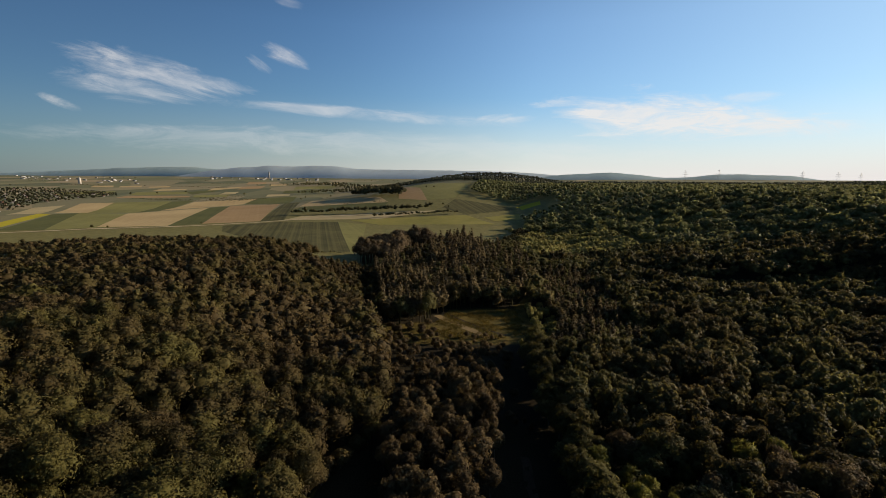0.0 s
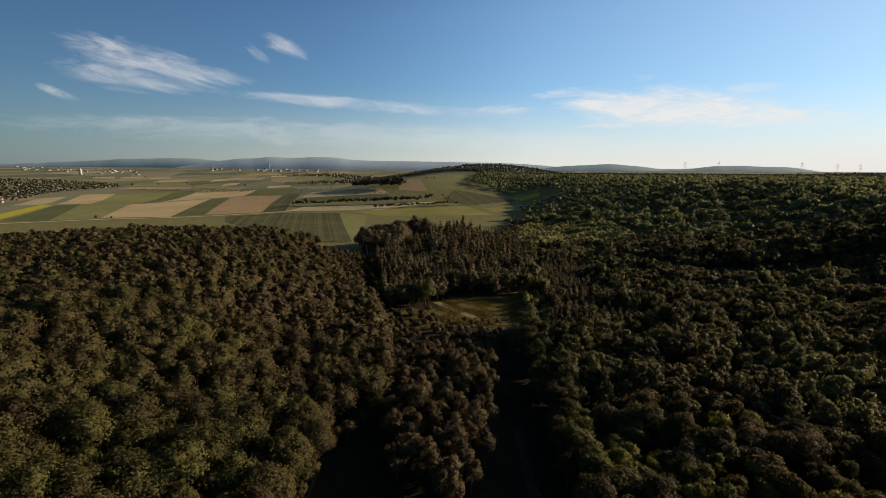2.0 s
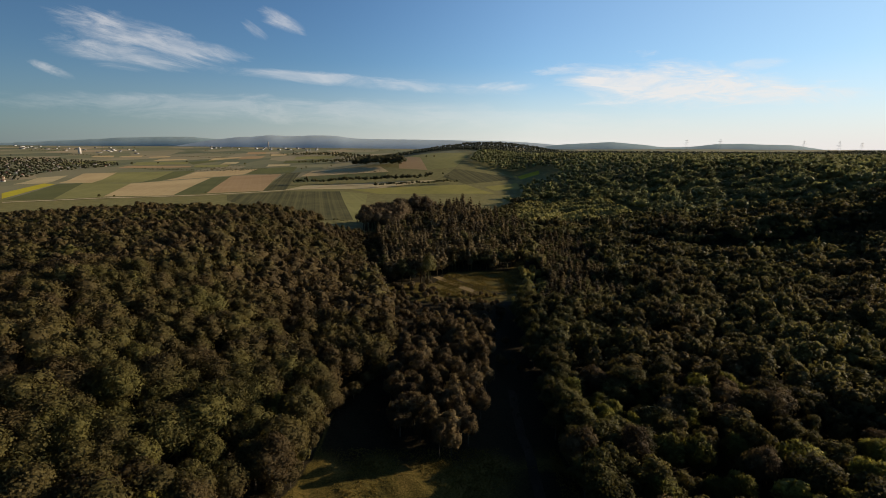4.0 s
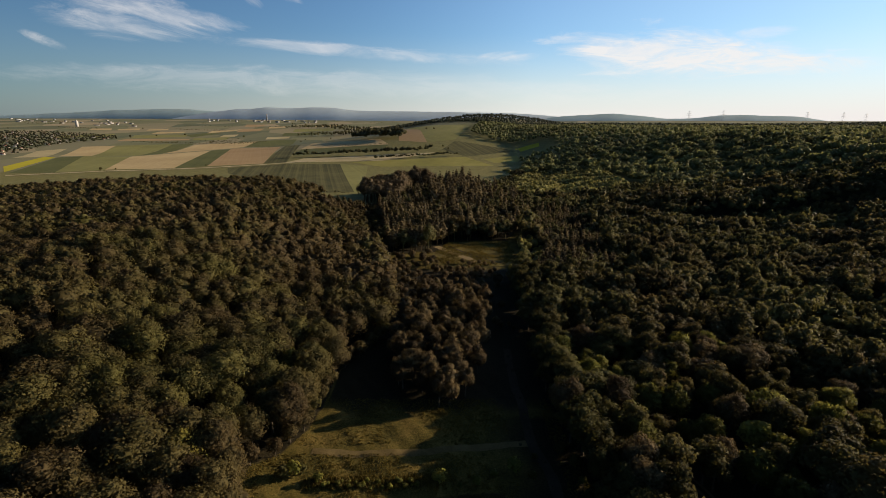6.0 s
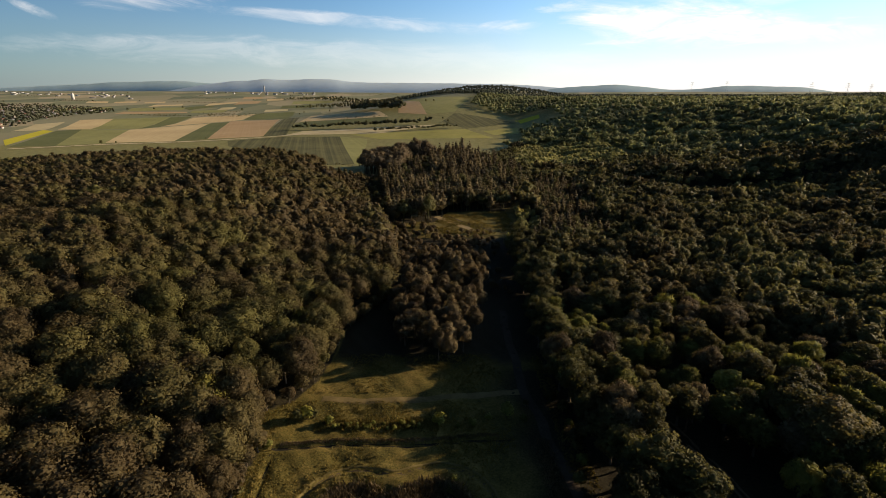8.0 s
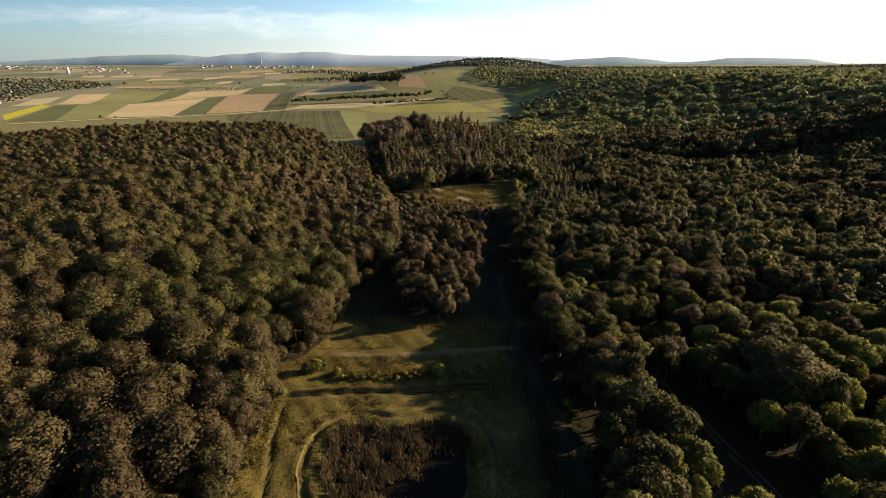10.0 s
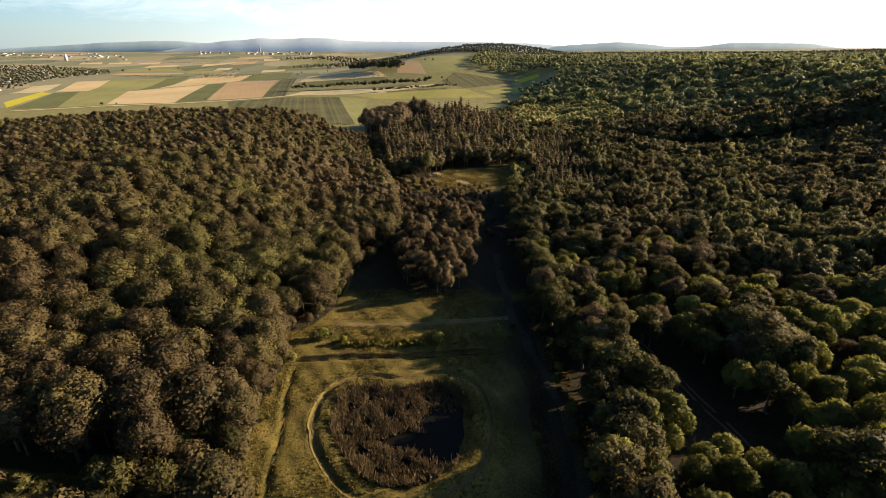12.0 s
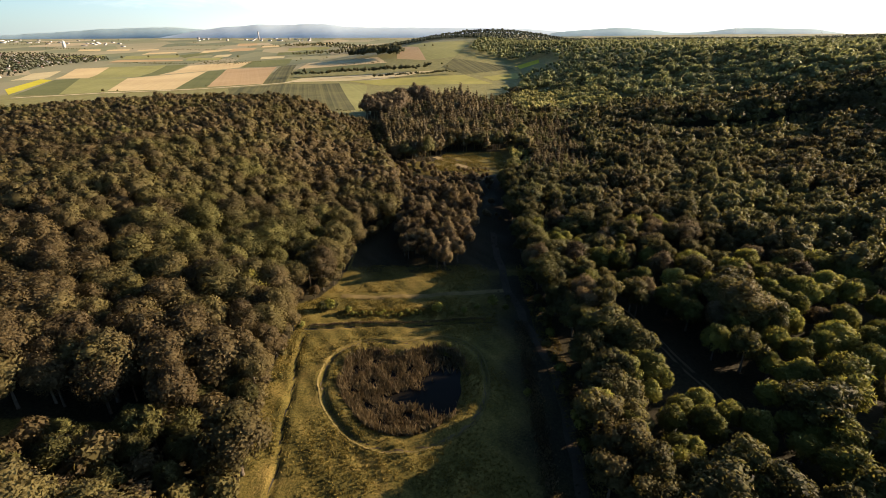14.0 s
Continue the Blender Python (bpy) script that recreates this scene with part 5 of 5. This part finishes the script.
r = np.random.default_rng(95)
for i in range(30):
    d = r.uniform(2700, 3400)
    b = r.uniform(-0.86, -0.60)
    shed(b * d, d, r.uniform(9, 26), r.uniform(8, 13), r.uniform(3, 6), mat_haze_wall, r.uniform(0, 3))
for i in range(26):
    d = r.uniform(3400, 3800)
    b = r.uniform(-0.46, -0.24)
    shed(b * d, d, r.uniform(9, 28), r.uniform(8, 14), r.uniform(4, 9), mat_haze_wall, r.uniform(0, 3))
shed(-0.345 * 3700, 3700, 9, 9, 50, mat_haze_wall, 0.3)

# field trees
for px, py, k in [(-653, 979, 0.5), (-635, 995, 0.3), (-497, 1075, 0.25), (-848, 1859, 0.7), (-52, 1689, 0.5), (-26, 1665, 0.5), (2, 1297, 0.45), (15, 1261, 0.4), (-1237, 2017, 0.8), (-1102, 2179, 0.7), (-1177, 2095, 0.6), (-549, 1973, 0.5), (-554, 2055, 0.5), (-828, 2121, 0.8)]:
    ob = BEECH.thing("field_tree", mat_beech, 1, "lone dark tree standing among fields", "tree", "lone trees of the plain")
    ob.matrix_basis = Matrix.Translation((px, py, float(ground_height(px, py)))) @ Matrix.Diagonal((k, k, k, 1))
r = np.random.default_rng(97)
px = r.uniform(-2300, -300, 700)
py = 1850 + r.uniform(0, 1, 700) ** 0.7 * 1900
cl = np.sin(px * 0.006 + 1) * np.sin(py * 0.012) > 0.74
wood("plain_trees", "scattered dark trees and hedges of the far plain", BEECH, "tiny", mat_hedge, px[cl], py[cl], 98, (0.35, 0.85))


# pylons along the skyline
def pylon(px, py, tall):
    ob = tagged(new("pylon"), "tall grey steel lattice power pylon on the skyline", "pylon", "pylons on the skyline")
    ob.matrix_basis = Matrix.Translation((px, py, float(ground_height(px, py))))
    legs = []
    for sx in (-1, 1):
        for sy in (-1, 1):
            v, f = box(-0.2, 0.2, -0.2, 0.2, 0, tall)
            k = 1 - v[:, 2] / tall * 0.85
            v[:, 0] += sx * tall * 0.09 * k
            v[:, 1] += sy * tall * 0.09 * k
            part("leg", mesh_of("pylon_leg", v, [f], mat_steel), ob)
    for z, w in ((0.66, 0.24), (0.80, 0.19), (0.93, 0.13)):
        v, f = box(-tall * w, tall * w, -0.5, 0.5, tall * z, tall * z + 1.0)
        part("arm", mesh_of("pylon_arm", v, [f], mat_steel), ob)


for b, d, tall in ((0.487, 3300, 82), (0.555, 3500, 80), (0.72, 3000, 74), (0.79, 2800, 72), (0.835, 2700, 66)):
    pylon(b * d, d, tall)
